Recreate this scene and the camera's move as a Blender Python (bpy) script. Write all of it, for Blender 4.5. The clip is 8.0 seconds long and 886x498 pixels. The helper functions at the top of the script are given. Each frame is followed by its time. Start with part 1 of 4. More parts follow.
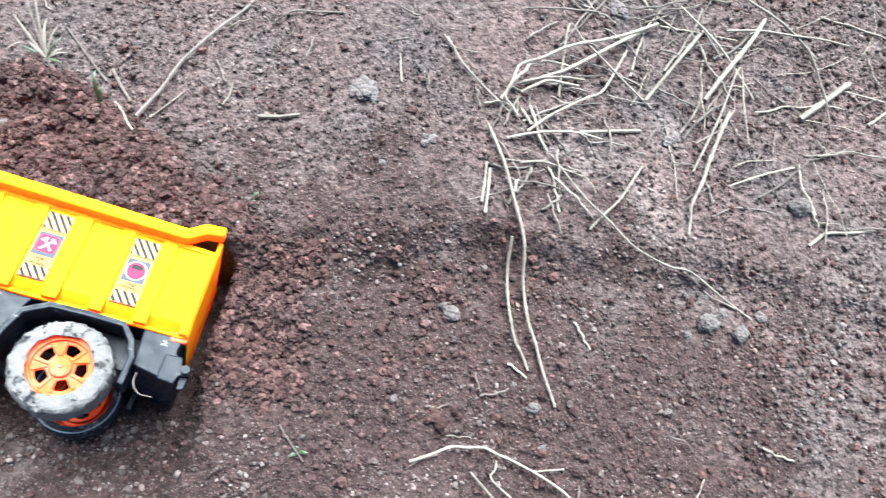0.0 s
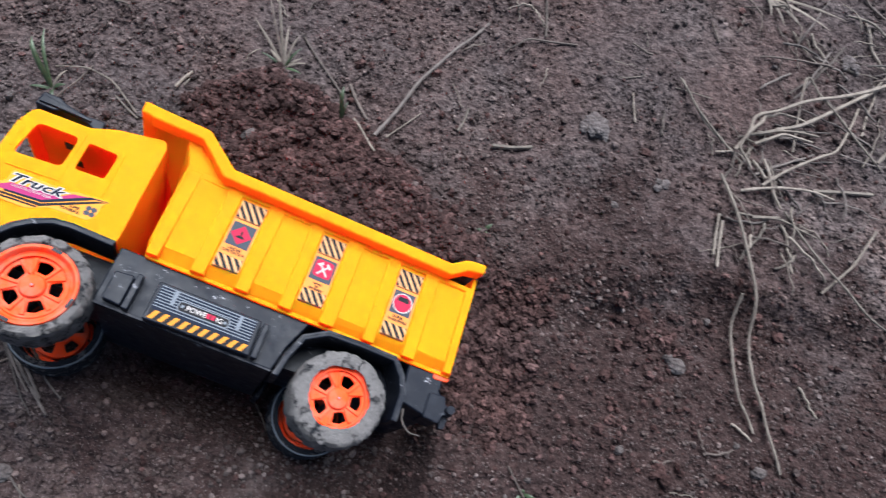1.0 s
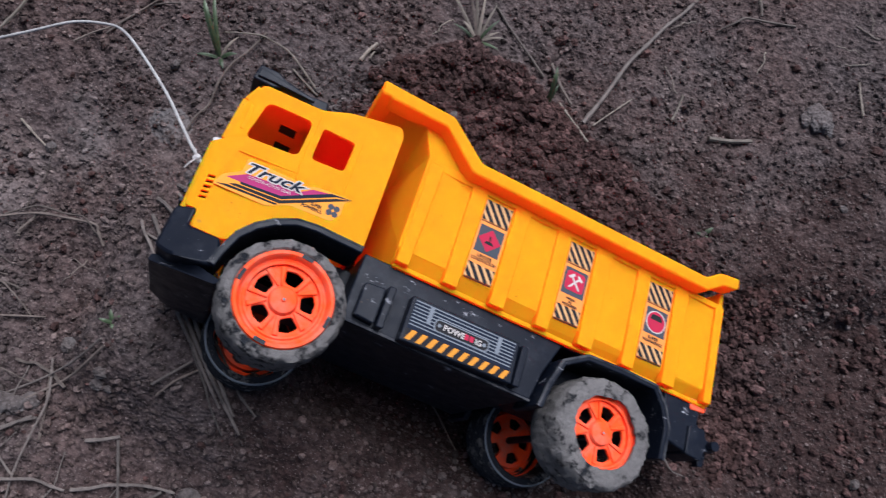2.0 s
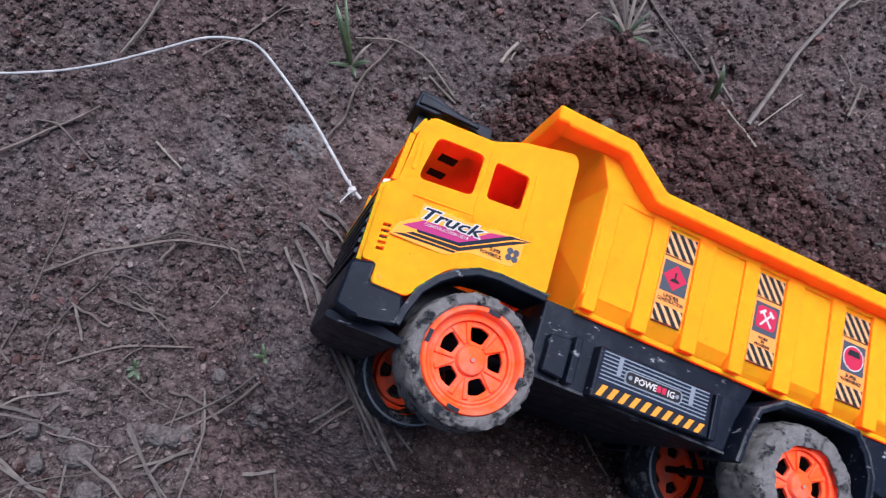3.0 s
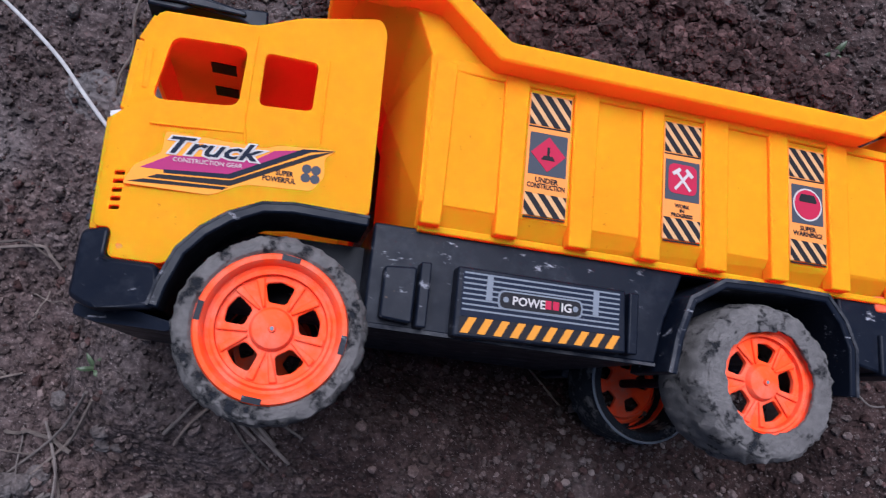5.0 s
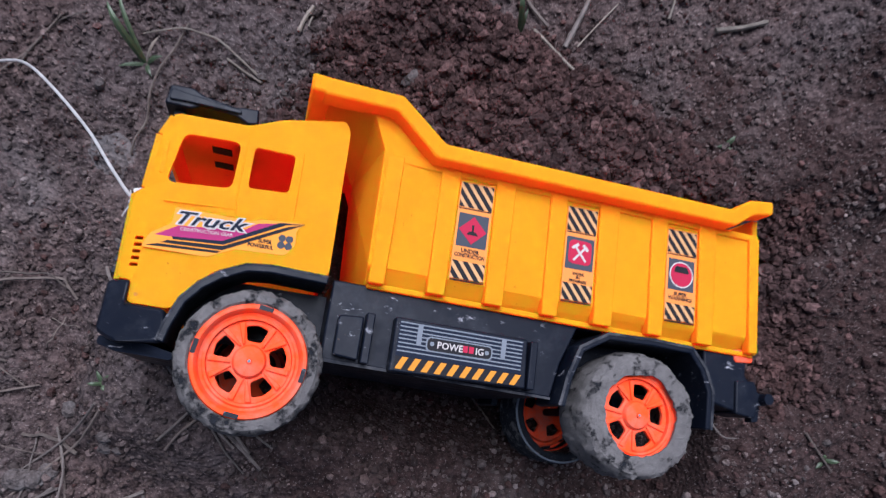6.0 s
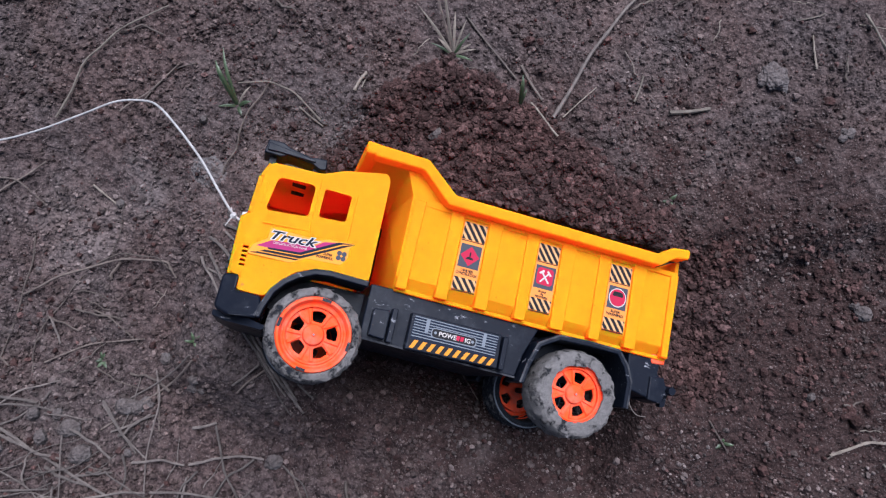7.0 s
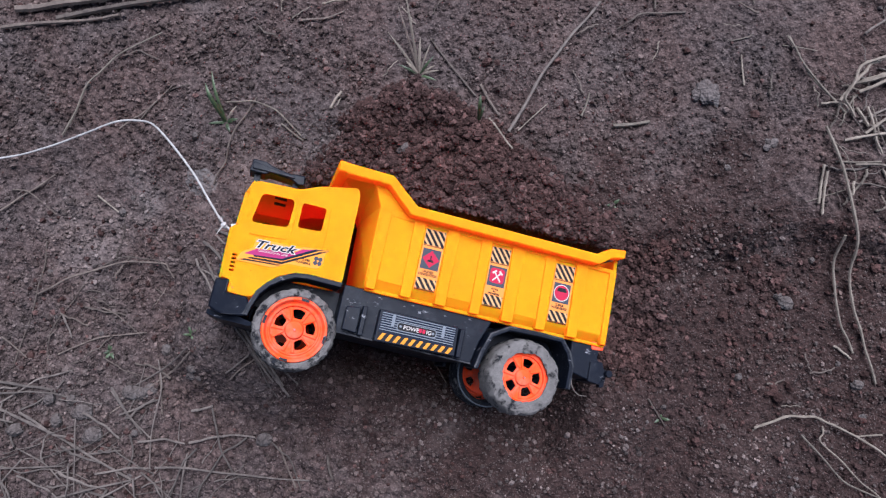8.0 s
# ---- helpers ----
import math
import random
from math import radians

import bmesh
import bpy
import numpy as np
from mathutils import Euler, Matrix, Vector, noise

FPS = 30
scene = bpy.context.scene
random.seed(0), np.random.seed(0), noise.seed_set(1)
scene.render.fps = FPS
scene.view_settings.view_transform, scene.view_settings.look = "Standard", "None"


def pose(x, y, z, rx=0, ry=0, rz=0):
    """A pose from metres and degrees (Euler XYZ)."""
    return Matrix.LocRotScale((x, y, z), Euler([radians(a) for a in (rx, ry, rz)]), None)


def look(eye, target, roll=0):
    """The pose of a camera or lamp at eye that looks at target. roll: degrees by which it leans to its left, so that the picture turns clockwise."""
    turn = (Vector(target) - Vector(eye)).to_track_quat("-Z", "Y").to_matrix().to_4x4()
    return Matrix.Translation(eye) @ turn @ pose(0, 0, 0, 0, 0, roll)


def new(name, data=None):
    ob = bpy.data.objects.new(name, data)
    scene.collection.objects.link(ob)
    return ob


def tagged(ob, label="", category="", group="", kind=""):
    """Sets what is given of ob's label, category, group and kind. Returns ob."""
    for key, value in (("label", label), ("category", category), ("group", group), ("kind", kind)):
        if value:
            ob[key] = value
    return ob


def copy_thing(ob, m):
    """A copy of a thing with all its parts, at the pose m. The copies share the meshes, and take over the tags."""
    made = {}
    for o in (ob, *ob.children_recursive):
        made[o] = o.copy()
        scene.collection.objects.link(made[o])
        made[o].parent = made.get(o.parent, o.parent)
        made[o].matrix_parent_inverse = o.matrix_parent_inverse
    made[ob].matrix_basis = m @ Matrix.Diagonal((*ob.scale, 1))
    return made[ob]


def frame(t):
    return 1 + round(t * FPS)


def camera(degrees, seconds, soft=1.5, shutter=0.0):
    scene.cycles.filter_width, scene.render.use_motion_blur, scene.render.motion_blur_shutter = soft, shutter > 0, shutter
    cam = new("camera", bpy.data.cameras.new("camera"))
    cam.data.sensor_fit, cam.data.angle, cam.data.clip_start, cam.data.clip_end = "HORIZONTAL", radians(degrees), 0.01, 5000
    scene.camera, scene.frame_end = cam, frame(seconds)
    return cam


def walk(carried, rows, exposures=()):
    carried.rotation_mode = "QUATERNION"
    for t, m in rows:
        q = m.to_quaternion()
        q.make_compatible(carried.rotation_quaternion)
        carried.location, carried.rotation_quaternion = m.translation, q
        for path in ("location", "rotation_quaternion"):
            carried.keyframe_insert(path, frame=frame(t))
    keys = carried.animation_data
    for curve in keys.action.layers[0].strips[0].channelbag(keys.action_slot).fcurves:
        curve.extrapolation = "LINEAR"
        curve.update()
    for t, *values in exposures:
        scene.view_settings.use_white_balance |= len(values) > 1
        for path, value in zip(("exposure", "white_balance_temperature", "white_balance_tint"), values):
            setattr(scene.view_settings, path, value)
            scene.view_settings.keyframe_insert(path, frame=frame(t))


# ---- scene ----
cam = camera(67.0, 8.0, soft=1.2, shutter=0.28)
PATH = [
    (0, (0.223, 0.0, 0.566), (0.272, 0.564, -1.352), 17.6),
    (0.5, (0.137, -0.001, 0.565), (0.157, 0.553, -1.356), 17.1),
    (1, (0.031, -0.007, 0.55), (0.047, 0.526, -1.378), 20.0),
    (1.5, (-0.062, -0.007, 0.512), (-0.024, 0.499, -1.423), 23.3),
    (2, (-0.134, -0.022, 0.478), (-0.078, 0.439, -1.468), 26.8),
    (2.2, (-0.157, -0.015, 0.472), (-0.127, 0.435, -1.477), 23.9),
    (3.3, (-0.22, 0.018, 0.443), (-0.282, 0.214, -1.546), 0.1),
    (3.5, (-0.221, 0.027, 0.434), (-0.29, 0.195, -1.558), -8.0),
    (4, (-0.199, 0.038, 0.403), (-0.261, 0.167, -1.591), -18.1),
    (4.5, (-0.162, 0.035, 0.376), (-0.198, 0.127, -1.621), -16.2),
    (5, (-0.134, 0.03, 0.365), (-0.154, 0.104, -1.633), -9.1),
    (5.2, (-0.127, 0.028, 0.367), (-0.137, 0.1, -1.632), -1.4),
    (6.3, (-0.112, 0.057, 0.49), (-0.112, 0.209, -1.504), 9.2),
    (6.5, (-0.113, 0.061, 0.526), (-0.121, 0.186, -1.47), 6.4),
    (7, (-0.113, 0.06, 0.589), (-0.139, 0.152, -1.409), -3.0),
    (7.5, (-0.107, 0.068, 0.632), (-0.117, 0.101, -1.368), -3.1),
    (8, (-0.091, 0.081, 0.662), (-0.09, 0.121, -1.338), 13.6),
]
EXPOSURES = [(0, 3.12, 5720, -4), (0.3, 2.90, 5800, -4), (0.5, 2.47, 5800, -2), (0.8, 1.87, 5780, 3), (1.0, 1.55, 5800, 6), (1.5, 0.95, 5830, 9), (2.2, 1.00, 5800, 11), (3.5, 1.34, 5520, 13), (4.5, 1.04, 5560, 14), (5, 0.89, 5540, 15), (6.5, 1.10, 5620, 13), (8, 1.26, 5700, 12)]
walk(cam, [(t, look(eye, target, roll)) for t, eye, target, roll in PATH], EXPOSURES)


# ---- light ----
world = bpy.data.worlds.new("overcast_sky")
scene.world = world
world.use_nodes = True
wn = world.node_tree
sky = wn.nodes.new("ShaderNodeTexSky")
sky.sky_type, sky.sun_disc = "NISHITA", False
sky.sun_elevation, sky.sun_rotation = radians(60), radians(4)
sky.air_density, sky.dust_density, sky.ozone_density = 1.0, 3.0, 1.0
wn.links.new(sky.outputs[0], wn.nodes["Background"].inputs[0])
wn.nodes["Background"].inputs[1].default_value = 0.037
sun = new("sun", bpy.data.lights.new("sun", "SUN"))
sun.data.energy, sun.data.angle, sun.data.color = 3.3, radians(47), (1.0, 0.96, 0.94)
sun.matrix_world = look((0.08, 1.5, 2.35), (0, 0, 0))


# ---- materials ----
def material(name):
    m = bpy.data.materials.new(name)
    m.use_nodes = True
    return m, m.node_tree, m.node_tree.nodes["Principled BSDF"]


def tex_noise(nt, scale, detail=4.0, rough=0.55, coords=None):
    n = nt.nodes.new("ShaderNodeTexNoise")
    n.inputs["Scale"].default_value, n.inputs["Detail"].default_value, n.inputs["Roughness"].default_value = scale, detail, rough
    if coords:
        nt.links.new(coords, n.inputs["Vector"])
    return n.outputs["Fac"]


def ramp(nt, fac, stops):
    r = nt.nodes.new("ShaderNodeValToRGB")
    while len(r.color_ramp.elements) < len(stops):
        r.color_ramp.elements.new(0.5)
    for e, (p, c) in zip(r.color_ramp.elements, stops):
        e.position, e.color = p, (*c, 1) if len(c) == 3 else c
    nt.links.new(fac, r.inputs[0])
    return r.outputs[0]


def mix(nt, fac, a, b, mode="MIX"):
    n = nt.nodes.new("ShaderNodeMix")
    n.data_type, n.blend_type = "RGBA", mode
    for socket, value in ((n.inputs["Factor"], fac), (n.inputs[6], a), (n.inputs[7], b)):
        if isinstance(value, (int, float)):
            socket.default_value = value
        elif isinstance(value, tuple):
            socket.default_value = (*value, 1)
        else:
            nt.links.new(value, socket)
    return n.outputs[2]


def grey(v):
    return (v, v, v)


def bump(nt, bsdf, height, strength, distance):
    b = nt.nodes.new("ShaderNodeBump")
    b.inputs["Strength"].default_value, b.inputs["Distance"].default_value = strength, distance
    nt.links.new(height, b.inputs["Height"])
    nt.links.new(b.outputs[0], bsdf.inputs["Normal"])


def object_coords(nt):
    return nt.nodes.new("ShaderNodeTexCoord").outputs["Object"]


def plastic(name, colour, rough, dirt, dirt_amount, scuff=0.0, thin=0.0, chips=0.0, gloss=0.10):
    """Moulded toy plastic: even colour, dusty film, dark rubbed-in specks and fine scuffs."""
    m, nt, b = material(name)
    co = object_coords(nt)
    c = mix(nt, ramp(nt, tex_noise(nt, 30, 3, 0.5, co), [(0.35, grey(0)), (0.75, grey(1))]), colour, tuple(x * 0.93 for x in colour))
    film = ramp(nt, tex_noise(nt, 55, 8, 0.7, co), [(0.60 - dirt_amount * 0.3, grey(0)), (0.86 - dirt_amount * 0.3, grey(dirt_amount))])
    c = mix(nt, film, c, dirt)
    specks = ramp(nt, tex_noise(nt, 420, 3, 0.6, co), [(0.70, grey(0)), (0.76, grey(0.55))])
    c = mix(nt, specks, c, (0.10, 0.06, 0.035))
    if chips:
        c = mix(nt, ramp(nt, tex_noise(nt, 85, 5, 0.6, co), [(0.70, grey(0)), (0.715, grey(chips))]), c, (0.42, 0.24, 0.20))
    if scuff:
        sc = nt.nodes.new("ShaderNodeMapping")
        sc.inputs["Scale"].default_value = (1.0, 2.2, 1.3)
        sc.inputs["Rotation"].default_value = (0.3, 0.2, 0.7)
        nt.links.new(co, sc.inputs["Vector"])
        lines = ramp(nt, tex_noise(nt, 105, 9, 0.72, sc.outputs[0]), [(0.615, grey(0)), (0.70, grey(scuff))])
        c = mix(nt, lines, c, (0.27, 0.27, 0.30))
    nt.links.new(c, b.inputs["Base Color"])
    nt.links.new(ramp(nt, tex_noise(nt, 90, 6, 0.7, co), [(0.3, grey(rough)), (0.7, grey(rough + 0.22))]), b.inputs["Roughness"])
    b.inputs["Specular IOR Level"].default_value = gloss
    bump(nt, b, tex_noise(nt, 300, 6, 0.6, co), 0.12, 0.0006)
    if thin:
        # thin moulded walls carry reddened light through and along themselves
        b.inputs["Subsurface Weight"].default_value = thin
        b.inputs["Subsurface Radius"].default_value = (1.0, 0.14, 0.03)
        b.inputs["Subsurface Scale"].default_value = 0.009
        tr, mx = nt.nodes.new("ShaderNodeBsdfTranslucent"), nt.nodes.new("ShaderNodeMixShader")
        tr.inputs[0].default_value = (1.0, 0.05, 0.012, 1)
        mx.inputs[0].default_value = 0.50
        nt.links.new(b.outputs[0], mx.inputs[1])
        nt.links.new(tr.outputs[0], mx.inputs[2])
        nt.links.new(mx.outputs[0], nt.nodes["Material Output"].inputs[0])
    return m


YELLOW = plastic("yellow_plastic", (0.99, 0.47, 0.005), 0.58, (0.34, 0.10, 0.006), 0.14, thin=0.85, chips=0.5)
ORANGE = plastic("orange_plastic", (0.88, 0.068, 0.010), 0.5, (0.33, 0.19, 0.15), 0.55)
BLACK = plastic("black_plastic", (0.003, 0.0048, 0.0105), 0.36, (0.060, 0.066, 0.082), 0.24, scuff=0.9, gloss=0.16)

DUSTY_EDGE = plastic("dusty_black_plastic", (0.010, 0.012, 0.018), 0.6, (0.12, 0.118, 0.122), 0.6, scuff=0.9)


def muddy_rubber(name, mud):
    """Black rubber under a cracked coat of dried grey mud."""
    m, nt, b = material(name)
    co = object_coords(nt)
    coat = ramp(nt, tex_noise(nt, 95, 9, 0.72, co), [(0.67 - mud * 0.28, grey(0)), (0.73 - mud * 0.26, grey(1))])
    pale = mix(nt, tex_noise(nt, 220, 6, 0.65, co), (0.075, 0.070, 0.071), (0.235, 0.220, 0.215))
    nt.links.new(mix(nt, coat, (0.016, 0.018, 0.024), pale), b.inputs["Base Color"])
    b.inputs["Roughness"].default_value = 0.85
    b.inputs["Specular IOR Level"].default_value = 0.2
    bump(nt, b, mix(nt, 0.6, coat, tex_noise(nt, 330, 8, 0.75, co)), 1.0, 0.005)
    return m


TYRE_FRONT = muddy_rubber("muddy_rubber", 0.94)
TYRE_REAR = muddy_rubber("caked_rubber", 1.06)
TYRE_FAR = muddy_rubber("dusty_rubber", 0.5)


def printed(name, colour, rough=0.6):
    """Printed sticker film, slightly faded and dusty."""
    m, nt, b = material(name)
    co = object_coords(nt)
    c = mix(nt, ramp(nt, tex_noise(nt, 160, 6, 0.7, co), [(0.45, grey(0)), (0.75, grey(0.35))]), tuple(x * 0.8 for x in colour), tuple(0.55 * x + 0.012 for x in colour))
    nt.links.new(c, b.inputs["Base Color"])
    b.inputs["Roughness"].default_value = rough
    b.inputs["Specular IOR Level"].default_value = 0.06
    return m


INK = printed("black_print", (0.020, 0.019, 0.022))
NAVY = printed("navy_print", (0.012, 0.016, 0.030))
PRINT_SLATE = printed("slate_print", (0.060, 0.066, 0.082))
PRINT_WHITE = printed("white_print", (0.52, 0.48, 0.46))
PRINT_CREAM = printed("cream_print", (0.60, 0.34, 0.155))
PRINT_TAN = printed("tan_print", (0.78, 0.27, 0.060))
PRINT_RED = printed("red_print", (0.42, 0.022, 0.060))
PRINT_PINK = printed("magenta_print", (0.34, 0.030, 0.130))
PRINT_STEEL = printed("steel_print", (0.186, 0.2046, 0.2356))
PRINT_ORANGE = printed("orange_print", (0.62, 0.25, 0.030))


def soil_material(name, dark, mid, pale, pale_from=0.55, island=False, damp_shade=None):
    m, nt, b = material(name)
    co = object_coords(nt)
    big = tex_noise(nt, 5.5, 5, 0.6, co)
    fine = tex_noise(nt, 170, 8, 0.72, co)
    grain = tex_noise(nt, 620, 5, 0.7, co)
    c = mix(nt, ramp(nt, fine, [(0.38, grey(0)), (0.60, grey(1))]), dark, mid)
    c = mix(nt, ramp(nt, big, [(pale_from, grey(0)), (pale_from + 0.16, grey(0.75))]), c, mix(nt, fine, mid, pale))
    drift = tex_noise(nt, 9, 6, 0.62, co)
    c = mix(nt, 1.0, c, ramp(nt, drift, [(0.38, (1.04, 0.96, 0.93)), (0.64, (0.96, 1.03, 1.05))]), "MULTIPLY")
    if damp_shade:
        # freshly dug damp soil spread round the tail, with a ragged edge; its dark colour also paints shade under the
        # truck
        sep = nt.nodes.new("ShaderNodeMapping")
        sep.inputs["Location"].default_value, sep.inputs["Scale"].default_value = (-0.20, -0.03, 0), (1.0, 2.0, 0)
        nt.links.new(co, sep.inputs["Vector"])
        ln = nt.nodes.new("ShaderNodeVectorMath")
        ln.operation = "LENGTH"
        nt.links.new(sep.outputs[0], ln.inputs[0])
        ad = nt.nodes.new("ShaderNodeMath")
        ad.operation = "ADD"
        nt.links.new(ln.outputs["Value"], ad.inputs[0])
        nt.links.new(tex_noise(nt, 14, 6, 0.65, co), ad.inputs[1])
        c = mix(nt, ramp(nt, ad.outputs[0], [(0.82, grey(0.9)), (1.16, grey(0))]), c, mix(nt, ramp(nt, fine, [(0.36, grey(0)), (0.64, grey(1))]), tuple(x * 0.42 for x in damp_shade), tuple(x * 1.35 for x in damp_shade)))
    c = mix(nt, ramp(nt, grain, [(0.585, grey(0)), (0.67, grey(0.7))]), c, pale)
    if island:
        rnd = nt.nodes.new("ShaderNodeNewGeometry").outputs["Random Per Island"]
        c = mix(nt, 0.85, c, ramp(nt, rnd, [(0.0, grey(0.42)), (0.75, grey(1.0)), (0.97, grey(1.8))]), "MULTIPLY")
    nt.links.new(c, b.inputs["Base Color"])
    b.inputs["Roughness"].default_value = 0.95
    b.inputs["Specular IOR Level"].default_value = 0.12
    vo = nt.nodes.new("ShaderNodeTexVoronoi")
    vo.inputs["Scale"].default_value = 330
    nt.links.new(co, vo.inputs["Vector"])
    bump(nt, b, mix(nt, 0.45, mix(nt, 0.5, fine, grain), vo.outputs["Distance"]), 1.0, 0.0045)
    return m


SOIL = soil_material("bare_soil", (0.0200, 0.0140, 0.0140), (0.0930, 0.0690, 0.0670), (0.245, 0.205, 0.198), damp_shade=(0.0315, 0.0185, 0.0172))
MOIST = soil_material("moist_crumbs", (0.0300, 0.0165, 0.0155), (0.0790, 0.0455, 0.0425), (0.1400, 0.0960, 0.0900), 0.7, True)
CLAY = soil_material("grey_clay", (0.066, 0.057, 0.057), (0.122, 0.107, 0.106), (0.190, 0.172, 0.168), 0.6)
GRIT = soil_material("dry_grit", (0.0434, 0.031, 0.02976), (0.1023, 0.0775, 0.07254), (0.1922, 0.1612, 0.155), 0.5, True)
STONE = soil_material("grey_stone", (0.055, 0.047, 0.046), (0.105, 0.092, 0.090), (0.170, 0.154, 0.151), 0.5)


def fibre(name, dark, pale, rough=0.8):
    """Dry stalk or leaf: lengthwise streaks and a shade of its own for each piece."""
    m, nt, b = material(name)
    co = object_coords(nt)
    c = mix(nt, ramp(nt, tex_noise(nt, 130, 6, 0.7, co), [(0.3, grey(0)), (0.7, grey(1))]), dark, pale)
    rnd = nt.nodes.new("ShaderNodeObjectInfo").outputs["Random"]
    c = mix(nt, 1.0, c, ramp(nt, rnd, [(0.0, grey(0.55)), (1.0, grey(1.1))]), "MULTIPLY")
    nt.links.new(c, b.inputs["Base Color"])
    b.inputs["Roughness"].default_value = rough
    bump(nt, b, tex_noise(nt, 500, 4, 0.6, co), 0.4, 0.0008)
    return m


STRAW = fibre("dry_straw", (0.1054, 0.0837, 0.0682), (0.2356, 0.1984, 0.1643))
GREY_STRAW = fibre("grey_straw", (0.055, 0.043, 0.039), (0.145, 0.120, 0.108))
TWIG = fibre("weathered_twig", (0.0465, 0.03224, 0.0279), (0.1302, 0.1023, 0.0868))
GREEN = fibre("green_blade", (0.022, 0.038, 0.016), (0.060, 0.088, 0.042), 0.5)
CORD = fibre("white_cord", (0.22, 0.21, 0.21), (0.40, 0.39, 0.385))


# ---- mesh helpers ----
def to_object(name, bm, mat, parent=None, label="", bevel=0.0, smooth=True, thick=0.0):
    me = bpy.data.meshes.new(name)
    bmesh.ops.recalc_face_normals(bm, faces=bm.faces)
    if smooth:
        for f in bm.faces:
            f.smooth = True
        for e in bm.edges:
            e.smooth = len(e.link_faces) == 2 and e.calc_face_angle(3.0) < 0.6
    bm.to_mesh(me)
    bm.free()
    me.materials.append(mat)
    ob = new(name, me)
    ob.parent = parent
    if thick:
        s = ob.modifiers.new("thickness", "SOLIDIFY")
        s.thickness, s.offset = thick, 0
    if bevel:
        b = ob.modifiers.new("worn_edges", "BEVEL")
        b.width, b.segments, b.limit_method, b.angle_limit = bevel, 2, "ANGLE", radians(35)
    if label:
        tagged(ob, label)
    return ob


part = to_object


def rounded(points, r, n=4):
    """A closed outline with its corners rounded by r."""
    out, k = [], len(points)
    for i in range(k):
        p, a, b = (Vector(points[j % k]) for j in (i, i - 1, i + 1))
        da, db = a - p, b - p
        c = min(r, da.length * 0.45, db.length * 0.45)
        s, e = p + da.normalized() * c, p + db.normalized() * c
        for j in range(n + 1):
            t = j / n
            out.append(tuple(s * (1 - t) ** 2 + p * 2 * t * (1 - t) + e * t * t))
    return out


def plate(outline, z0, z1, holes=(), bm=None):
    """A flat board between two heights, with holes through it. Millimetres."""
    bm = bm or bmesh.new()
    edges, loops = [], []
    for loop in (outline, *holes):
        vs = [bm.verts.new((x / 1000, y / 1000, z1 / 1000)) for x, y in loop]
        edges += [bm.edges.new((vs[i - 1], vs[i])) for i in range(len(vs))]
        loops.append(vs)
    if holes:
        faces = [g for g in bmesh.ops.triangle_fill(bm, use_beauty=True, edges=edges)["geom"] if isinstance(g, bmesh.types.BMFace)]
    else:
        faces = [bm.faces.new(loops[0])]
    top = bmesh.ops.extrude_face_region(bm, geom=faces, use_keep_orig=True)["geom"]
    bmesh.ops.translate(bm, vec=(0, 0, (z0 - z1) / 1000), verts=[g for g in top if isinstance(g, bmesh.types.BMVert)])
    return bm


def box(bm, x0, x1, y0, y1, z0, z1):
    return plate([(x0, y0), (x1, y0), (x1, y1), (x0, y1)], z0, z1, (), bm)


def strip(points, t):
    """The outline of a bent sheet of thickness t along an open line."""
    ps = [Vector(p) for p in points]
    ns = []
    for i in range(len(ps)):
        d = (ps[min(i + 1, len(ps) - 1)] - ps[max(i - 1, 0)]).normalized()
        ns.append(Vector((-d.y, d.x)))
    return [tuple(p) for p in ps] + [tuple(p - n * t) for p, n in reversed(list(zip(ps, ns)))]


def lathe(profile, n, bm=None, wave=None, closed=False):
    """Turn a line of (radius, height) round the z axis. Millimetres."""
    bm = bm or bmesh.new()
    rings = []
    for i, (r, z) in enumerate(profile):
        ring = []
        for k in range(n):
            a = 2 * math.pi * k / n
            rr, zz = wave(r, z, a) if wave else (r, z)
            ring.append(bm.verts.new((rr * math.cos(a) / 1000, rr * math.sin(a) / 1000, zz / 1000)))
        rings.append(ring)
    pairs = list(zip(rings, rings[1:])) + ([(rings[-1], rings[0])] if closed else [])
    for a, b in pairs:
        for k in range(n):
            bm.faces.new((a[k - 1], a[k], b[k], b[k - 1]))
    return bm


def lettering(text, size, x, y, z, mat, parent, name="lettering", shear=0.0, bold=0.0, turn=0.0, centre=False, squeeze=1.0):
    """Raised print of a word, in millimetres on its sticker."""
    cu = bpy.data.curves.new(name, "FONT")
    cu.body, cu.size, cu.shear, cu.offset, cu.extrude, cu.resolution_u = text, size / 1000, shear, bold / 1000, 0.00006, 2
    cu.align_x = "CENTER" if centre else "LEFT"
    tmp = new("tmp", cu)
    me = bpy.data.meshes.new_from_object(tmp.evaluated_get(bpy.context.evaluated_depsgraph_get()))
    bpy.data.objects.remove(tmp)
    me.materials.clear()
    me.materials.append(mat)
    ob = new(name, me)
    ob.parent = parent
    ob.matrix_basis = pose(x / 1000, y / 1000, z / 1000, 0, 0, turn) @ Matrix.Diagonal((squeeze, 1, 1, 1))
    return ob


# ---- the ground ----
TRUCK = Matrix(((0.9731, -0.0044, 0.2303, 0), (-0.0394, 0.9819, 0.1853, 0), (-0.2270, -0.1894, 0.9553, 0.09), (0, 0, 0, 1)))
TRUCK_INV = np.array(TRUCK.inverted())


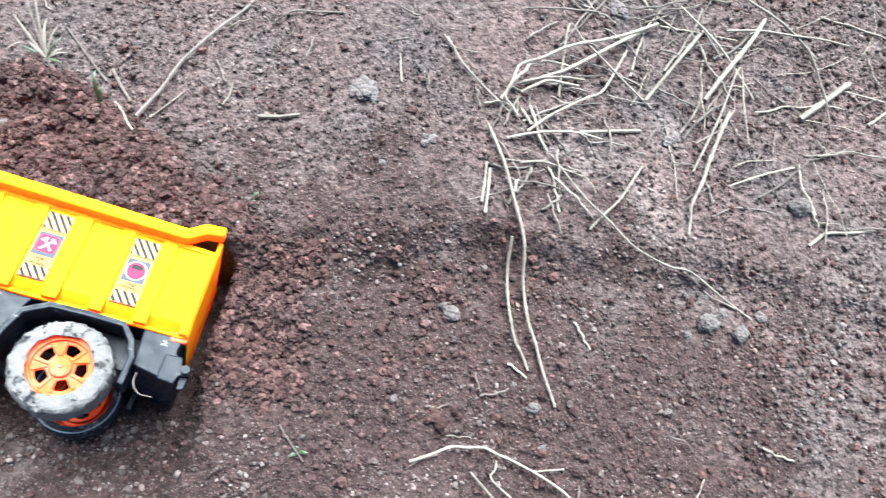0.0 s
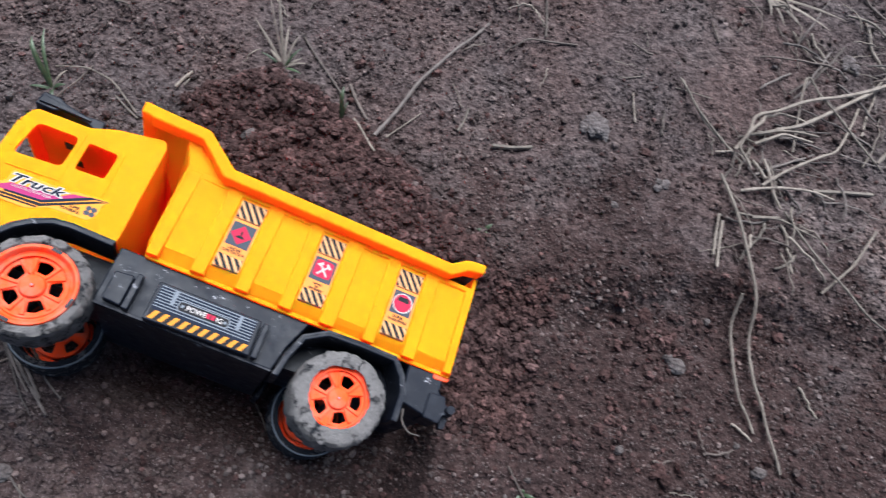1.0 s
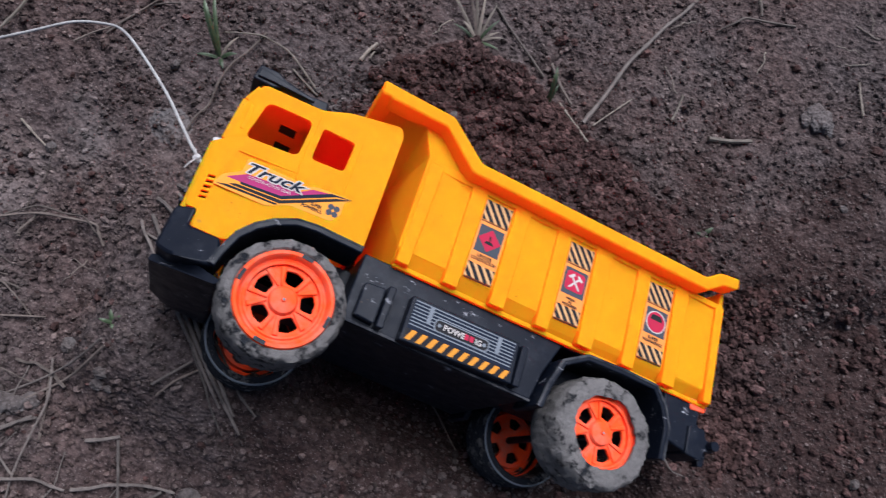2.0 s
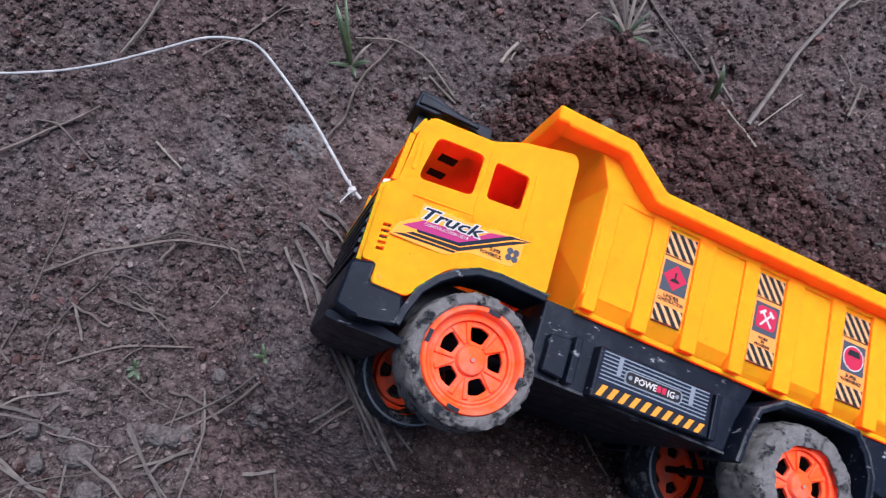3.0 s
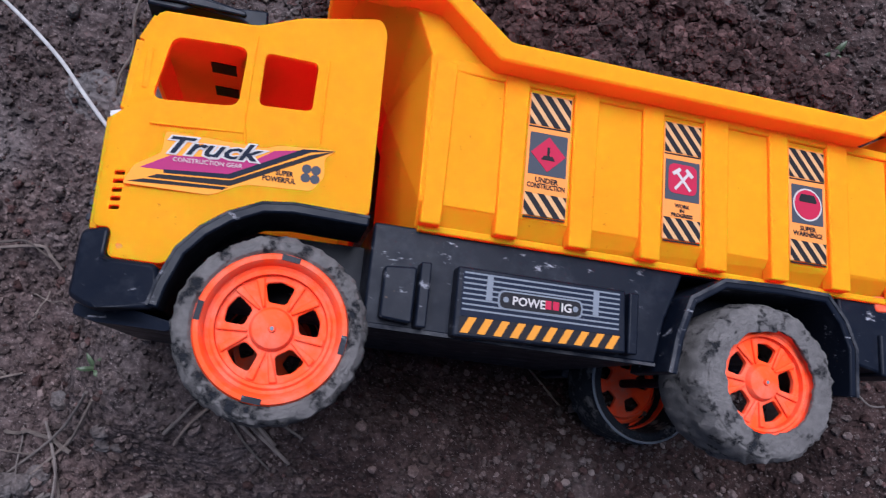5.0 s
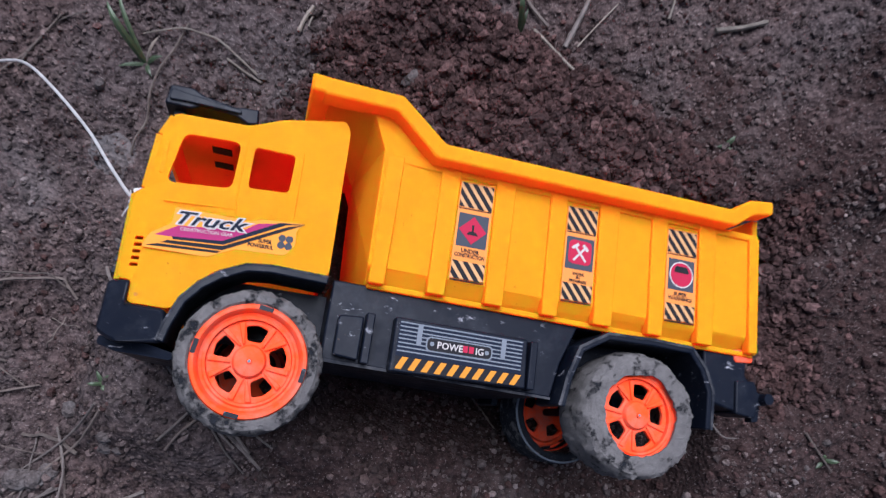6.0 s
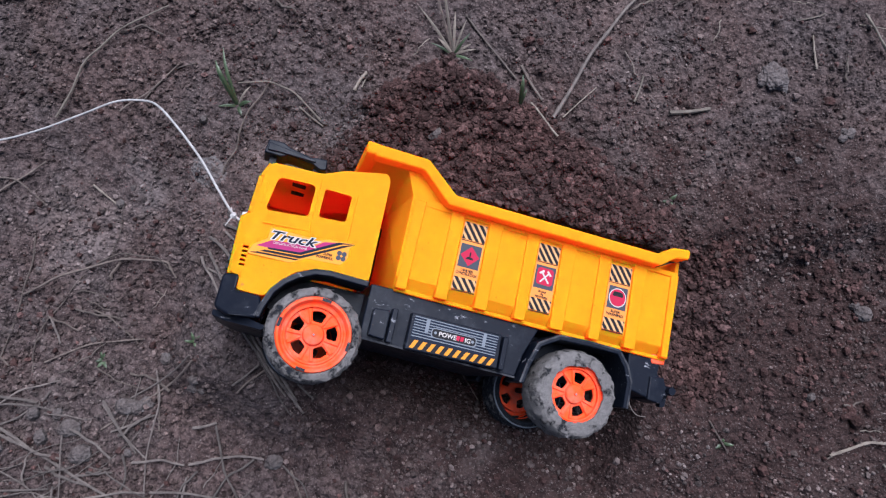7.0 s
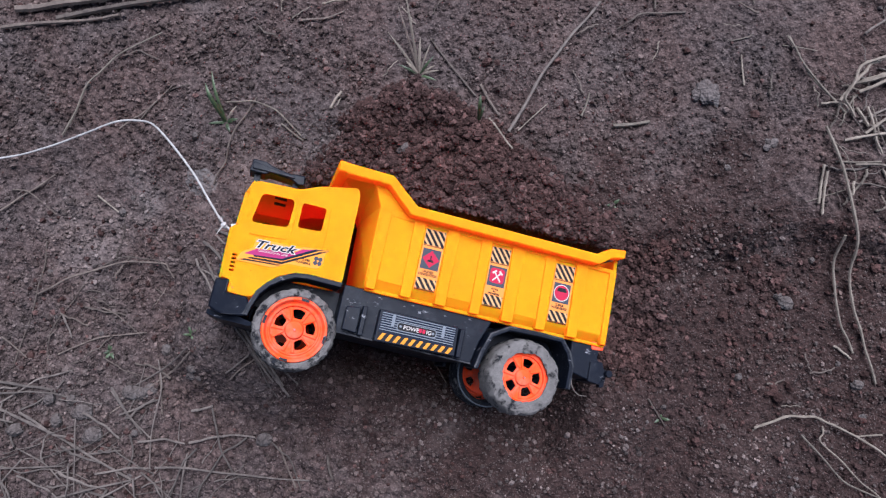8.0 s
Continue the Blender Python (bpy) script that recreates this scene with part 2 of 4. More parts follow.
def lattice(x, y, scale, seed):
    """Smooth value noise from -1 to 1 on arrays."""
    gx, gy = x * scale, y * scale
    ix, iy = np.floor(gx).astype(np.int64), np.floor(gy).astype(np.int64)
    fx, fy = gx - ix, gy - iy
    fx, fy = fx * fx * (3 - 2 * fx), fy * fy * (3 - 2 * fy)

    def h(a, b):
        n = (a * 374761393 + b * 668265263 + seed * 1442695041) & 0x7FFFFFFF
        n = ((n ^ (n >> 13)) * 1274126177) & 0x7FFFFFFF
        return ((n ^ (n >> 16)) & 0xFFFF) / 32767.5 - 1

    return (h(ix, iy) * (1 - fx) + h(ix + 1, iy) * fx) * (1 - fy) + (h(ix, iy + 1) * (1 - fx) + h(ix + 1, iy + 1) * fx) * fy


def smooth(a, b, v):
    t = np.clip((v - a) / (b - a), 0, 1)
    return t * t * (3 - 2 * t)


def mound_amount(x, y):
    """1 where the tipped-out crumbly soil lies, along the open side of the bed and behind the tail."""
    wob = 0.014 * lattice(x, y, 22, 5) + 0.010 * lattice(x, y, 60, 6)
    top = np.interp(x, (-0.21, -0.17, -0.11, -0.07, -0.01, 0.06, 0.12), (0.205, 0.250, 0.248, 0.218, 0.192, 0.164, 0.140))
    a = smooth(-0.245, -0.195, x + wob) * (1 - smooth(0.09, 0.14, x + wob)) * smooth(0.10, 0.13, y) * (1 - smooth(-0.022, 0.016, y + wob - top))
    b = smooth(0.04, 0.07, x) * (1 - smooth(0.10, 0.165, x + wob + 0.3 * (y - 0.08))) * smooth(-0.020, 0.045, y + wob) * (1 - smooth(0.125, 0.165, y + wob))
    return np.maximum(a, b)


def ground_height(x, y):
    x, y = np.asarray(x, float), np.asarray(y, float)
    near = 1 - smooth(1.0, 3.0, np.hypot(x, y))
    h = 0.006 * lattice(x, y, 5, 1) + 0.004 * lattice(x, y, 14, 2)
    # a shallow bank runs to the east of the tail: the upper shelf ends in a crumbling edge
    edge = 0.165 + 0.10 * (x - 0.2) + 0.018 * lattice(x, y, 16, 9)
    bank = smooth(0.10, 0.18, x) * (1 - smooth(0.7, 1.0, x))
    h = h + bank * ((0.012 + 0.018 * np.exp(-((x - 0.185) / 0.035) ** 2) + 0.016 * np.exp(-((x - 0.295) / 0.045) ** 2)) * (smooth(-0.024, 0.014, y - edge) - 0.7))
    m = mound_amount(x, y)
    h = h + 0.020 * m * (1 - 0.9 * smooth(0.05, 0.10, x)) - 0.020 * m * smooth(0.05, 0.10, x)
    # the bed that the lying truck has pressed: its lower side rests in it
    q = [TRUCK_INV[i, 0] * x + TRUCK_INV[i, 1] * y + TRUCK_INV[i, 3] for i in range(3)]
    u, v = 1000 * (q[0] + TRUCK_INV[0, 2] * 0.0), 1000 * (q[1] + TRUCK_INV[1, 2] * 0.0)
    for _ in range(2):
        low = -126 - 12 * smooth(40, 110, v) * smooth(-200, -150, u)
        z = 0.09 + low / 1000 * 0.9553 - 0.227 * u / 1000 - 0.1894 * v / 1000
        u = 1000 * (TRUCK_INV[0, 0] * x + TRUCK_INV[0, 1] * y + TRUCK_INV[0, 2] * z + TRUCK_INV[0, 3])
        v = 1000 * (TRUCK_INV[1, 0] * x + TRUCK_INV[1, 1] * y + TRUCK_INV[1, 2] * z + TRUCK_INV[1, 3])
    d = np.hypot(np.maximum(np.maximum(-262 - u, 1.9 * (u - 78)), 0), np.maximum(np.maximum(-34 - v, 2.6 * (v - 136)), 0)) + 6 * lattice(x, y, 40, 8)
    h = z + (h - z) * smooth(0, 62, d)
    h = h - 0.040 * smooth(-175, -140, u) * (1 - smooth(-30, 0, u)) * smooth(-44, -8, v) * (1 - smooth(30, 60, v))
    rough = 0.0020 * lattice(x, y, 45, 3) + 0.0017 * lattice(x, y, 110, 4) + 0.0014 * lattice(x, y, 210, 7)
    rough = rough + 0.0016 * np.maximum(lattice(x, y, 150, 11), 0) ** 2
    return (h + rough * (1 + 1.2 * m)) * near


def height_at(x, y):
    return float(ground_height(np.array([x]), np.array([y]))[0])


def ground_sheet():
    """One sheet: fine where the camera looks, coarser out to the horizon."""
    far = np.array([0.03, 0.08, 0.16, 0.3, 0.6, 1.2, 2.5, 5, 10, 20, 40, 80, 150])
    xs = np.arange(-0.66, 0.72, 0.0021)
    ys = np.arange(-0.31, 0.63, 0.0021)
    xs = np.concatenate((xs[0] - far[::-1], xs, xs[-1] + far))
    ys = np.concatenate((ys[0] - far[::-1], ys, ys[-1] + far))
    X, Y = np.meshgrid(xs, ys)
    Z = ground_height(X, Y)
    n, k = len(xs), len(ys)
    i = np.arange(n * k).reshape(k, n)
    quads = np.stack((i[:-1, :-1], i[:-1, 1:], i[1:, 1:], i[1:, :-1]), -1).reshape(-1, 4)
    me = bpy.data.meshes.new("ground")
    me.from_pydata(np.stack((X, Y, Z), -1).reshape(-1, 3).tolist(), [], quads.tolist())
    me.materials.append(SOIL)
    return tagged(new("ground", me), "bare brown soil with a dug hollow and fine grit", "ground", kind="structure")


ground_sheet()


# ---- the toy truck, lying on its right side: x to the tail, y to the roof, z to its left side, in millimetres ----
truck = tagged(new("toy_dump_truck"), "muddy yellow plastic toy dump truck lying on its side", "toy truck")
truck.matrix_world = TRUCK
MID = -62


def far_side(z):
    return 2 * MID - z


def round_nose(bm, start, slope):
    """Draws the front corners in towards the middle, as seen from above the hood."""
    for v in bm.verts:
        ahead = start - 1000 * v.co.x
        if ahead > 0:
            v.co.z += (-1 if 1000 * v.co.z > MID else 1) * slope * ahead / 1000
    return bm


def build_cab():
    outline = rounded([(-254, 106), (-219, 108), (-204, 115), (-174, 122), (-171, 117), (-169, 42), (-207, 41), (-220, 35), (-229, 25), (-235, 14.5),
                       (-254, 14.5), (-254, 25), (-261, 25), (-263, 65), (-258, 69), (-257, 98)], 3)
    w1 = rounded([(-247, 97), (-221, 98.5), (-221, 75), (-250, 72)], 4)
    w2 = rounded([(-214.5, 98), (-195, 98), (-195, 78.5), (-214, 77)], 2.5)
    slots = [[(-257.3 + i * 0.15, 45 - i * 3.1), (-253.6 + i * 0.15, 45 - i * 3.1), (-253.6 + i * 0.15, 43.4 - i * 3.1), (-257.3 + i * 0.15, 43.4 - i * 3.1)] for i in range(5)]
    bm = plate(outline, -2.5, 0, (w1, w2, *slots))
    plate(outline, far_side(0), far_side(-2.5), (w1, w2, *slots), bm)
    round_nose(bm, -251, 0.55)
    z0, z1 = far_side(-2.4), -2.4
    plate(strip([(-254, 106), (-219, 108), (-204, 115), (-174, 122), (-171, 117), (-169.2, 60), (-169, 42)], 2.4), z0, z1, (), bm)
    plate(strip([(-260.5, 25), (-262.5, 65), (-258, 69), (-246, 70)], -2.4), z0 + 6.5, z1 - 6.5, (), bm)
    plate(strip([(-257.5, 96), (-254, 106)], -2.4), z0 + 3.5, z1 - 3.5, (), bm)
    plate(strip([(-258, 69), (-257.5, 96)], -3), z1 - 10, z1 - 4, (), bm)
    plate(strip([(-258, 69), (-257.5, 96)], -3), z0 + 4, z0 + 10, (), bm)
    cab = part("cab", bm, YELLOW, truck, "yellow moulded cab with open window holes", bevel=0.0009)
    # flat black boxes stand in for the dark inside two uncut roof slots
    bm = bmesh.new()
    for z in (-35, -58):
        box(bm, -238, -228, 104.2, 104.6, z - 4.5, z + 4.5)
    part("roof_slot", bm, BLACK, cab)
    # moulded door line and belt line
    for pts in ([(-218, 104), (-217.5, 70), (-216, 62)], [(-249, 63.5), (-217, 66)], [(-191, 100), (-190, 66)]):
        part("panel_line", plate(strip(pts, 0.9), -0.5, 0.35), YELLOW, cab, bevel=0.0003)
    for x in (-255.3,):
        part("grab_handle", plate(rounded([(x, 92), (x + 2.5, 92), (x + 3.5, 76), (x + 0.8, 76)], 1), -4.5, -1.2), YELLOW, cab, bevel=0.0005)
    return cab


cab = build_cab()


def build_cab_sticker():
    """The printed side decal: swooshes, lettering and a four-leaf mark, each its own film."""
    base = part("cab_sticker", plate(rounded([(-253.5, 40), (-225, 40.6), (-214, 46.5), (-191, 48), (-187, 54), (-188, 61), (-184, 65), (-205, 63), (-209, 61), (-243, 61),
                                              (-243, 53), (-251, 47)], 1.5), 0.0, 0.15), printed("sticker_film", (0.80, 0.30, 0.035)), cab, "printed sticker with a purple swoosh")
    z = 0.25
    part("swoosh", plate([(-249, 46.5), (-240, 52.5), (-212, 56), (-206, 60.6), (-192, 63.6), (-219, 48)], 0.1, z), PRINT_PINK, base)
    part("swoosh", plate([(-184.5, 64.5), (-193, 62.6), (-219, 47.6), (-241, 45.8), (-241.5, 47), (-220, 49.2), (-196, 63.2)], 0.1, z + 0.08), NAVY, base)
    part("swoosh", plate([(-184.5, 64.5), (-219, 45), (-246, 43.4), (-243, 45), (-219, 47), (-193, 61.5)], 0.1, z + 0.12), INK, base)
    part("swoosh", plate([(-221, 43.2), (-252, 41), (-247, 42.7), (-219.5, 44.4)], 0.1, z + 0.05), INK, base)
    lettering("Truck", 8.6, -243.5, 53.2, z + 0.15, PRINT_WHITE, base, shear=0.4, bold=0.7, turn=4, squeeze=1.52)
    lettering("Truck", 8.6, -243.5, 53.2, z + 0.33, NAVY, base, shear=0.4, bold=0.16, turn=4, squeeze=1.52)
    lettering("CONSTRUCTION GEAR", 2.3, -239, 50.4, z + 0.2, PRINT_WHITE, base, turn=4, squeeze=0.95)
    lettering("SUPER", 2.6, -204.2, 51.9, z + 0.05, INK, base, bold=0.1, turn=2, squeeze=0.85)
    lettering("POWERFUL", 2.6, -208.6, 49.2, z + 0.05, INK, base, bold=0.1, turn=2, squeeze=0.88)
    for k in range(4):
        a = math.pi / 4 + k * math.pi / 2
        c, s = math.cos(a), math.sin(a)
        leaf = [(-192 + 2.4 * c + 1.8 * math.cos(t), 54.3 + 2.4 * s + 1.8 * math.sin(t)) for t in (i * math.pi / 5 for i in range(10))]
        part("mark_leaf", plate(leaf, 0.1, z), PRINT_SLATE, base)


build_cab_sticker()


def build_roof_bar():
    shape = [(-263, 117), (-250, 117), (-246, 119.5), (-228, 118.5), (-222, 115.5), (-217, 116.5), (-218, 124.5), (-224, 124), (-230, 123), (-246, 125.5), (-251, 128), (-262, 127.5)]
    bar = part("roof_light_bar", plate(rounded(shape, 1.2), -38, -17), BLACK, truck, "black moulded roof bar", bevel=0.0012)
    part("bar_ridge", plate(rounded([(-261, 119), (-252, 119.5), (-226, 119.5), (-226, 121.5), (-252, 124), (-261, 125)], 0.8), -17.5, -15.5), BLACK, bar, bevel=0.0006)
    for x in (-256, -224):
        part("bar_foot", plate([(x - 2.5, 106.6), (x + 2.5, 107.4), (x + 2.5, 118), (x - 2.5, 118)], -34, -24), BLACK, bar)


build_roof_bar()


def build_front():
    bm = plate(rounded([(-265, 24), (-254, 24.6), (-254, 14), (-237, 14), (-234, 2), (-236, -1), (-256, -3), (-265, 1)], 2.5), far_side(-10), 2.5)
    bumper = part("bumper", round_nose(bm, -253, 0.9), BLACK, truck, "scuffed black bumper", bevel=0.0016)
    bm = plate(rounded([(-266, 0), (-240, -2), (-228, -4.5), (-230, -7.5), (-256, -6.5), (-266, -4)], 1.5), far_side(-18), -3)
    part("bumper_lip", round_nose(bm, -248, 1.1), BLACK, bumper, bevel=0.0012)
    grille = part("grille", plate([(-263.4, 25), (-260.8, 25), (-262.4, 66), (-264.6, 66)], far_side(-10), -10), BLACK, truck, bevel=0.0008)
    for i in range(7):
        y = 28 + i * 5.4
        part("grille_slat", plate(rounded([(-265.2, y - 0.6), (-263, y), (-263, y + 3.6), (-265.2, y + 2.4)], 1.2), far_side(-11), -11), BLACK, grille, bevel=0.0006)
    part("windscreen_wiper_ledge", plate(rounded([(-264, 65.5), (-256, 69.2), (-256, 71), (-264.6, 68)], 0.8), far_side(-9), -9), printed("silver_trim", (0.5, 0.5, 0.5), 0.3), grille)


build_front()


def build_chassis():
    bm = plate([(-166, 42), (-166, 3.5), (-129, 3), (-48, 2), (-44, 20), (-36, 40), (70, 40), (70, 43)], far_side(-5), -5)
    chassis = part("chassis", bm, BLACK, truck, "black plastic chassis with dusty scuffs", bevel=0.001)
    part("worn_edge", plate([(-166, 2.6), (-129, 2.2), (-48, 1.2), (-48, 2.4), (-129, 3.6), (-166, 4.2)], -8, -4.6), DUSTY_EDGE, chassis, "dusty worn lower edge")
    part("belly", plate(rounded([(-232, 10), (-60, 8), (-40, 12), (50, 14), (50, 38), (-60, 38), (-232, 36)], 3), -94, -30), BLACK, chassis)
    for x in (-146, -62):
        part("bracket", plate(rounded([(x - 2, 28), (x + 2, 28), (x + 2, 4), (x - 2, 4)], 0.8), -5, 2.5), BLACK, chassis, bevel=0.0006)
    part("tank", plate(rounded([(-161, 25), (-149, 26), (-149, 5), (-161, 6)], 1.5), -5, 1), BLACK, chassis, bevel=0.0008)
    for z, g in ((3.5, 1), (far_side(3.5), -1)):
        lo, hi = sorted((z, z - g * 30))
        arch = [(-238, 0), (-236.5, 8), (-232.5, 20), (-226, 28.5), (-218, 35), (-207, 40.5), (-196, 42), (-169, 41.5)]
        fender = part("front_fender", plate(strip(arch, 4), lo, hi), BLACK, truck, "black wheel arch", bevel=0.0007)
        if g > 0:
            part("worn_rim", plate(strip(arch, 0.9), 3.4, 3.8), DUSTY_EDGE, fender, "dusty worn rim of the wheel arch")
        arch = [(-47, -1), (-44, 14), (-38, 30), (-22, 39.5), (4, 40.5), (28, 40), (37, 30), (42, 18), (41.5, -2)]
        fender = part("rear_fender", plate(strip(arch, 4), lo, hi), BLACK, truck, "black angular wheel arch with pale scuffs", bevel=0.0007)
        if g > 0:
            part("worn_rim", plate(strip(arch, 1.5), 3.4, 3.9), DUSTY_EDGE, fender, "dusty worn rim of the wheel arch")
    tail = part("tail_beam", plate(rounded([(40, 42), (68, 43), (67, 30), (70, 28), (70, 12), (62, 10), (42, 14)], 1.5), far_side(-4), -4), BLACK, chassis, bevel=0.001)
    hitch = part("tow_hitch", plate(rounded([(60, 27), (72, 28), (74, 22), (80, 22), (81, 16), (74, 15), (72, 8), (60, 9)], 1.2), -26, -2), BLACK, truck, "black hooked tow hitch", bevel=0.0008)
    part("hitch_pin", lathe([(0, 3), (3, 3), (3, -24), (0, -24)], 14), BLACK, hitch).matrix_basis = pose(0.077, 0.019, 0.0)
    part("hitch_tooth", plate(rounded([(74, 15), (80, 16), (79, 7), (75, 6)], 1), -14, -8), BLACK, hitch, bevel=0.0005)


build_chassis()


def build_side_panel():
    """The battery box with its printed grille, maker's plate and hazard stripes."""
    panel = part("battery_box", plate(rounded([(-134, 28.5), (-66, 28.5), (-65, 4), (-134, 2.5)], 1), -8, 2.6), BLACK, truck, "black battery box with printed grille", bevel=0.0008)
    part("printed_ground", plate([(-132, 27), (-68, 27.2), (-68.5, 10.6), (-132, 10.2)], 2.4, 2.75), NAVY, panel)
    for i in range(8):
        y = 12.4 + i * 1.95
        part("grille_line", plate([(-131.5, y), (-68.5, y + 0.1), (-68.5, y + 0.75), (-131.5, y + 0.65)], 2.7, 2.85), PRINT_STEEL, panel)
    for x in (-121.5, -78.5):
        part("clip_print", plate([(x - 1.2, 17), (x + 1.2, 17), (x + 1.2, 26.5), (x - 1.2, 26.5)], 2.8, 3.0), PRINT_STEEL, panel)
    part("name_plate", plate(rounded([(-118, 21.6), (-84, 21.8), (-84, 14.8), (-118, 14.4)], 2.6), 2.85, 3.0), PRINT_STEEL, panel)
    plate_ob = part("name_plate_inside", plate(rounded([(-117.3, 21), (-84.7, 21.2), (-84.7, 15.4), (-117.3, 15)], 2.3), 2.9, 3.15), INK, panel)
    lettering("POWE", 4.6, -112.5, 16.6, 3.25, PRINT_WHITE, panel, bold=0.08)
    for x in (-99.3, -96.2):
        part("red_bar", plate([(x, 16.7), (x + 2.4, 16.7), (x + 2.4, 19.9), (x, 19.9)], 3.1, 3.3), PRINT_RED, panel)
    lettering("IG", 4.6, -93, 16.6, 3.25, PRINT_WHITE, panel, bold=0.08)
    for x in (-115, -87):
        part("print_dot", plate([(x + 1.1 * math.cos(a), 18.2 + 1.1 * math.sin(a)) for a in (k * math.pi / 5 for k in range(10))], 3.1, 3.3), PRINT_STEEL, panel)
    part("stripe_ground", plate([(-132, 9.9), (-68.5, 10.3), (-68.5, 5), (-132, 4)], 2.5, 2.8), INK, panel)
    for i in range(10):
        x = -131.5 + i * 6.4
        part("hazard_stripe", plate([(x, 4.1 + i * 0.1), (x + 3, 4.1 + i * 0.1), (x + 6, 10 + i * 0.03), (x + 3, 10 + i * 0.03)], 2.7, 2.95), PRINT_ORANGE, panel)


build_side_panel()


def wheel_profile(mud):
    return [(24.6, -6), (24.8, 0.5), (26.5, 2.2), (29.5, 2.0), (31.2, 0.2), (32, -3), (32.2, -6), (32.3, -9), (32.3, -12), (32.3, -15), (32.3, -18.5), (32.3, -22), (32, -26.5), (30.5, -30.5), (27.5, -31.5), (26, -30.5), (25.5, -26), (25, -14)]


def build_wheel(mat, seed, spin, muddy):
    wheel = new("wheel")
    wheel.parent = truck

    def lumpy(r, z, a):
        if r > 30.8:
            lug = 1.0 if (a * 11 / math.pi + (0.5 if z < -12 else 0)) % 1 < 0.62 else 0.0
            r += 0.45 * lug - 0.25 + 1.0 * muddy * noise.noise((3 * math.cos(a), 3 * math.sin(a), z * 0.12 + seed)) + 1.1 * muddy * noise.noise((13 * math.cos(a), 13 * math.sin(a), z * 0.4 + seed))
        v = (5 * math.cos(a), 5 * math.sin(a), seed + r * 0.3)
        return r + 0.35 * muddy * noise.noise(v), z + (muddy * (0.9 * noise.noise(v) + 0.9 * noise.noise((14 * math.cos(a), 14 * math.sin(a), seed + r))) if r > 26 else 0)

    part("tyre", lathe(wheel_profile(muddy), 168, None, lumpy, True), mat, wheel, "black rubber tyre caked with dried grey mud")
    rim_bm = lathe([(24.8, -12), (25.2, 1.0), (24.6, 2.2), (23.4, 2.2), (22.6, 1.2), (21.8, -1.6), (20.4, -2.2), (19.6, -1.4), (18.9, -1.6), (18.6, -5.0), (18.6, -8)], 60)
    rim = part("rim", rim_bm, ORANGE, wheel, "orange five-spoke rim", thick=0.0006)
    holes = []
    for k in range(5):
        c = radians(spin + 72 * k)
        w0, w1 = radians(19), radians(15)
        holes.append(rounded([(r * math.cos(c + w), r * math.sin(c + w)) for r, w in ((9.4, -w0), (15.9, -w1 - 0.06), (16.5, 0), (15.9, w1 + 0.06), (9.4, w0))], 1.2, 3))
    disc = [(18.8 * math.cos(a), 18.8 * math.sin(a)) for a in (2 * math.pi * i / 40 for i in range(40))]
    part("spoke_disc", plate(disc, -6.2, -3.6, holes), ORANGE, rim, bevel=0.0005)
    for k in range(5):
        c = radians(spin + 36 + 72 * k)
        for g in (-1, 1):
            bar = [(8 * math.cos(c + g * 0.16), 8 * math.sin(c + g * 0.16)), (18 * math.cos(c + g * 0.30), 18 * math.sin(c + g * 0.30)),
                   (18 * math.cos(c + g * 0.14), 18 * math.sin(c + g * 0.14)), (8 * math.cos(c + g * 0.03), 8 * math.sin(c + g * 0.03))]
            part("spoke", plate(bar, -4, -2.4), ORANGE, rim, bevel=0.0005)
    if muddy > 0.8:
        def collar(r, z, a):
            cover = 20.3 + 3.4 * max(0.0, noise.noise((1.6 * math.cos(a) + 4, 1.6 * math.sin(a), seed))) + 0.8 * noise.noise((6 * math.cos(a), 6 * math.sin(a), seed))
            return (cover if r < 23 else r), z + 0.5 * noise.noise((9 * math.cos(a), 9 * math.sin(a), r))
        part("dried_mud", lathe([(20, 1.6), (21, 2.9), (26, 3.4), (28.5, 2.4)], 90, None, collar), mat, wheel, "crust of dried grey mud")
    part("hub_cap", lathe([(0, 0.6), (1.1, 0.6), (1.3, -0.4), (5.2, -0.6), (6.6, -1.2), (7.4, -2.6), (7.8, -5)], 36), ORANGE, rim)
    if muddy < 0.5:
        part("worn_edge", lathe([(30.2, -31.6), (30.9, -32.1), (31.5, -31.0)], 80), PRINT_STEEL, wheel, "thin pale edge of the tyre")
    part("axle_tip", lathe([(0, 0.9), (0.7, 0.8), (0.8, 0.3)], 12), PRINT_STEEL, rim)
    for k in range(4):
        a = spin - 4 + 90 * k
        bm = plate([(23.0, -3.2), (25.0, -3.2), (25.0, 3.2), (23.0, 3.2)], 1.0, 2.6)
        bmesh.ops.rotate(bm, matrix=Matrix.Rotation(radians(a), 3, "Z"), verts=bm.verts)
        part("rim_notch", bm, BLACK, rim)
    return wheel


def place_wheels():
    front = build_wheel(TYRE_FRONT, 3, 87, 0.7)
    front.matrix_basis = pose(-0.197, -0.003, 0.0055)
    rear = build_wheel(TYRE_REAR, 8, 78, 1.0)
    rear.matrix_basis = pose(0, 0, 0)
    far = build_wheel(TYRE_FAR, 5, 60, 0.3)
    far.matrix_basis = pose(-0.197, -0.003, -0.1275, 180, 0, 30)
    copy_thing(far, pose(0, 0, -0.124, 180, 0, 70))
    for x, y in ((-197, -3), (0, 0)):
        bm = lathe([(0, -4), (2.4, -4), (2.4, -120), (0, -120)], 12)
        part("axle", bm, BLACK, truck).matrix_basis = pose(x / 1000, y / 1000, 0)


place_wheels()


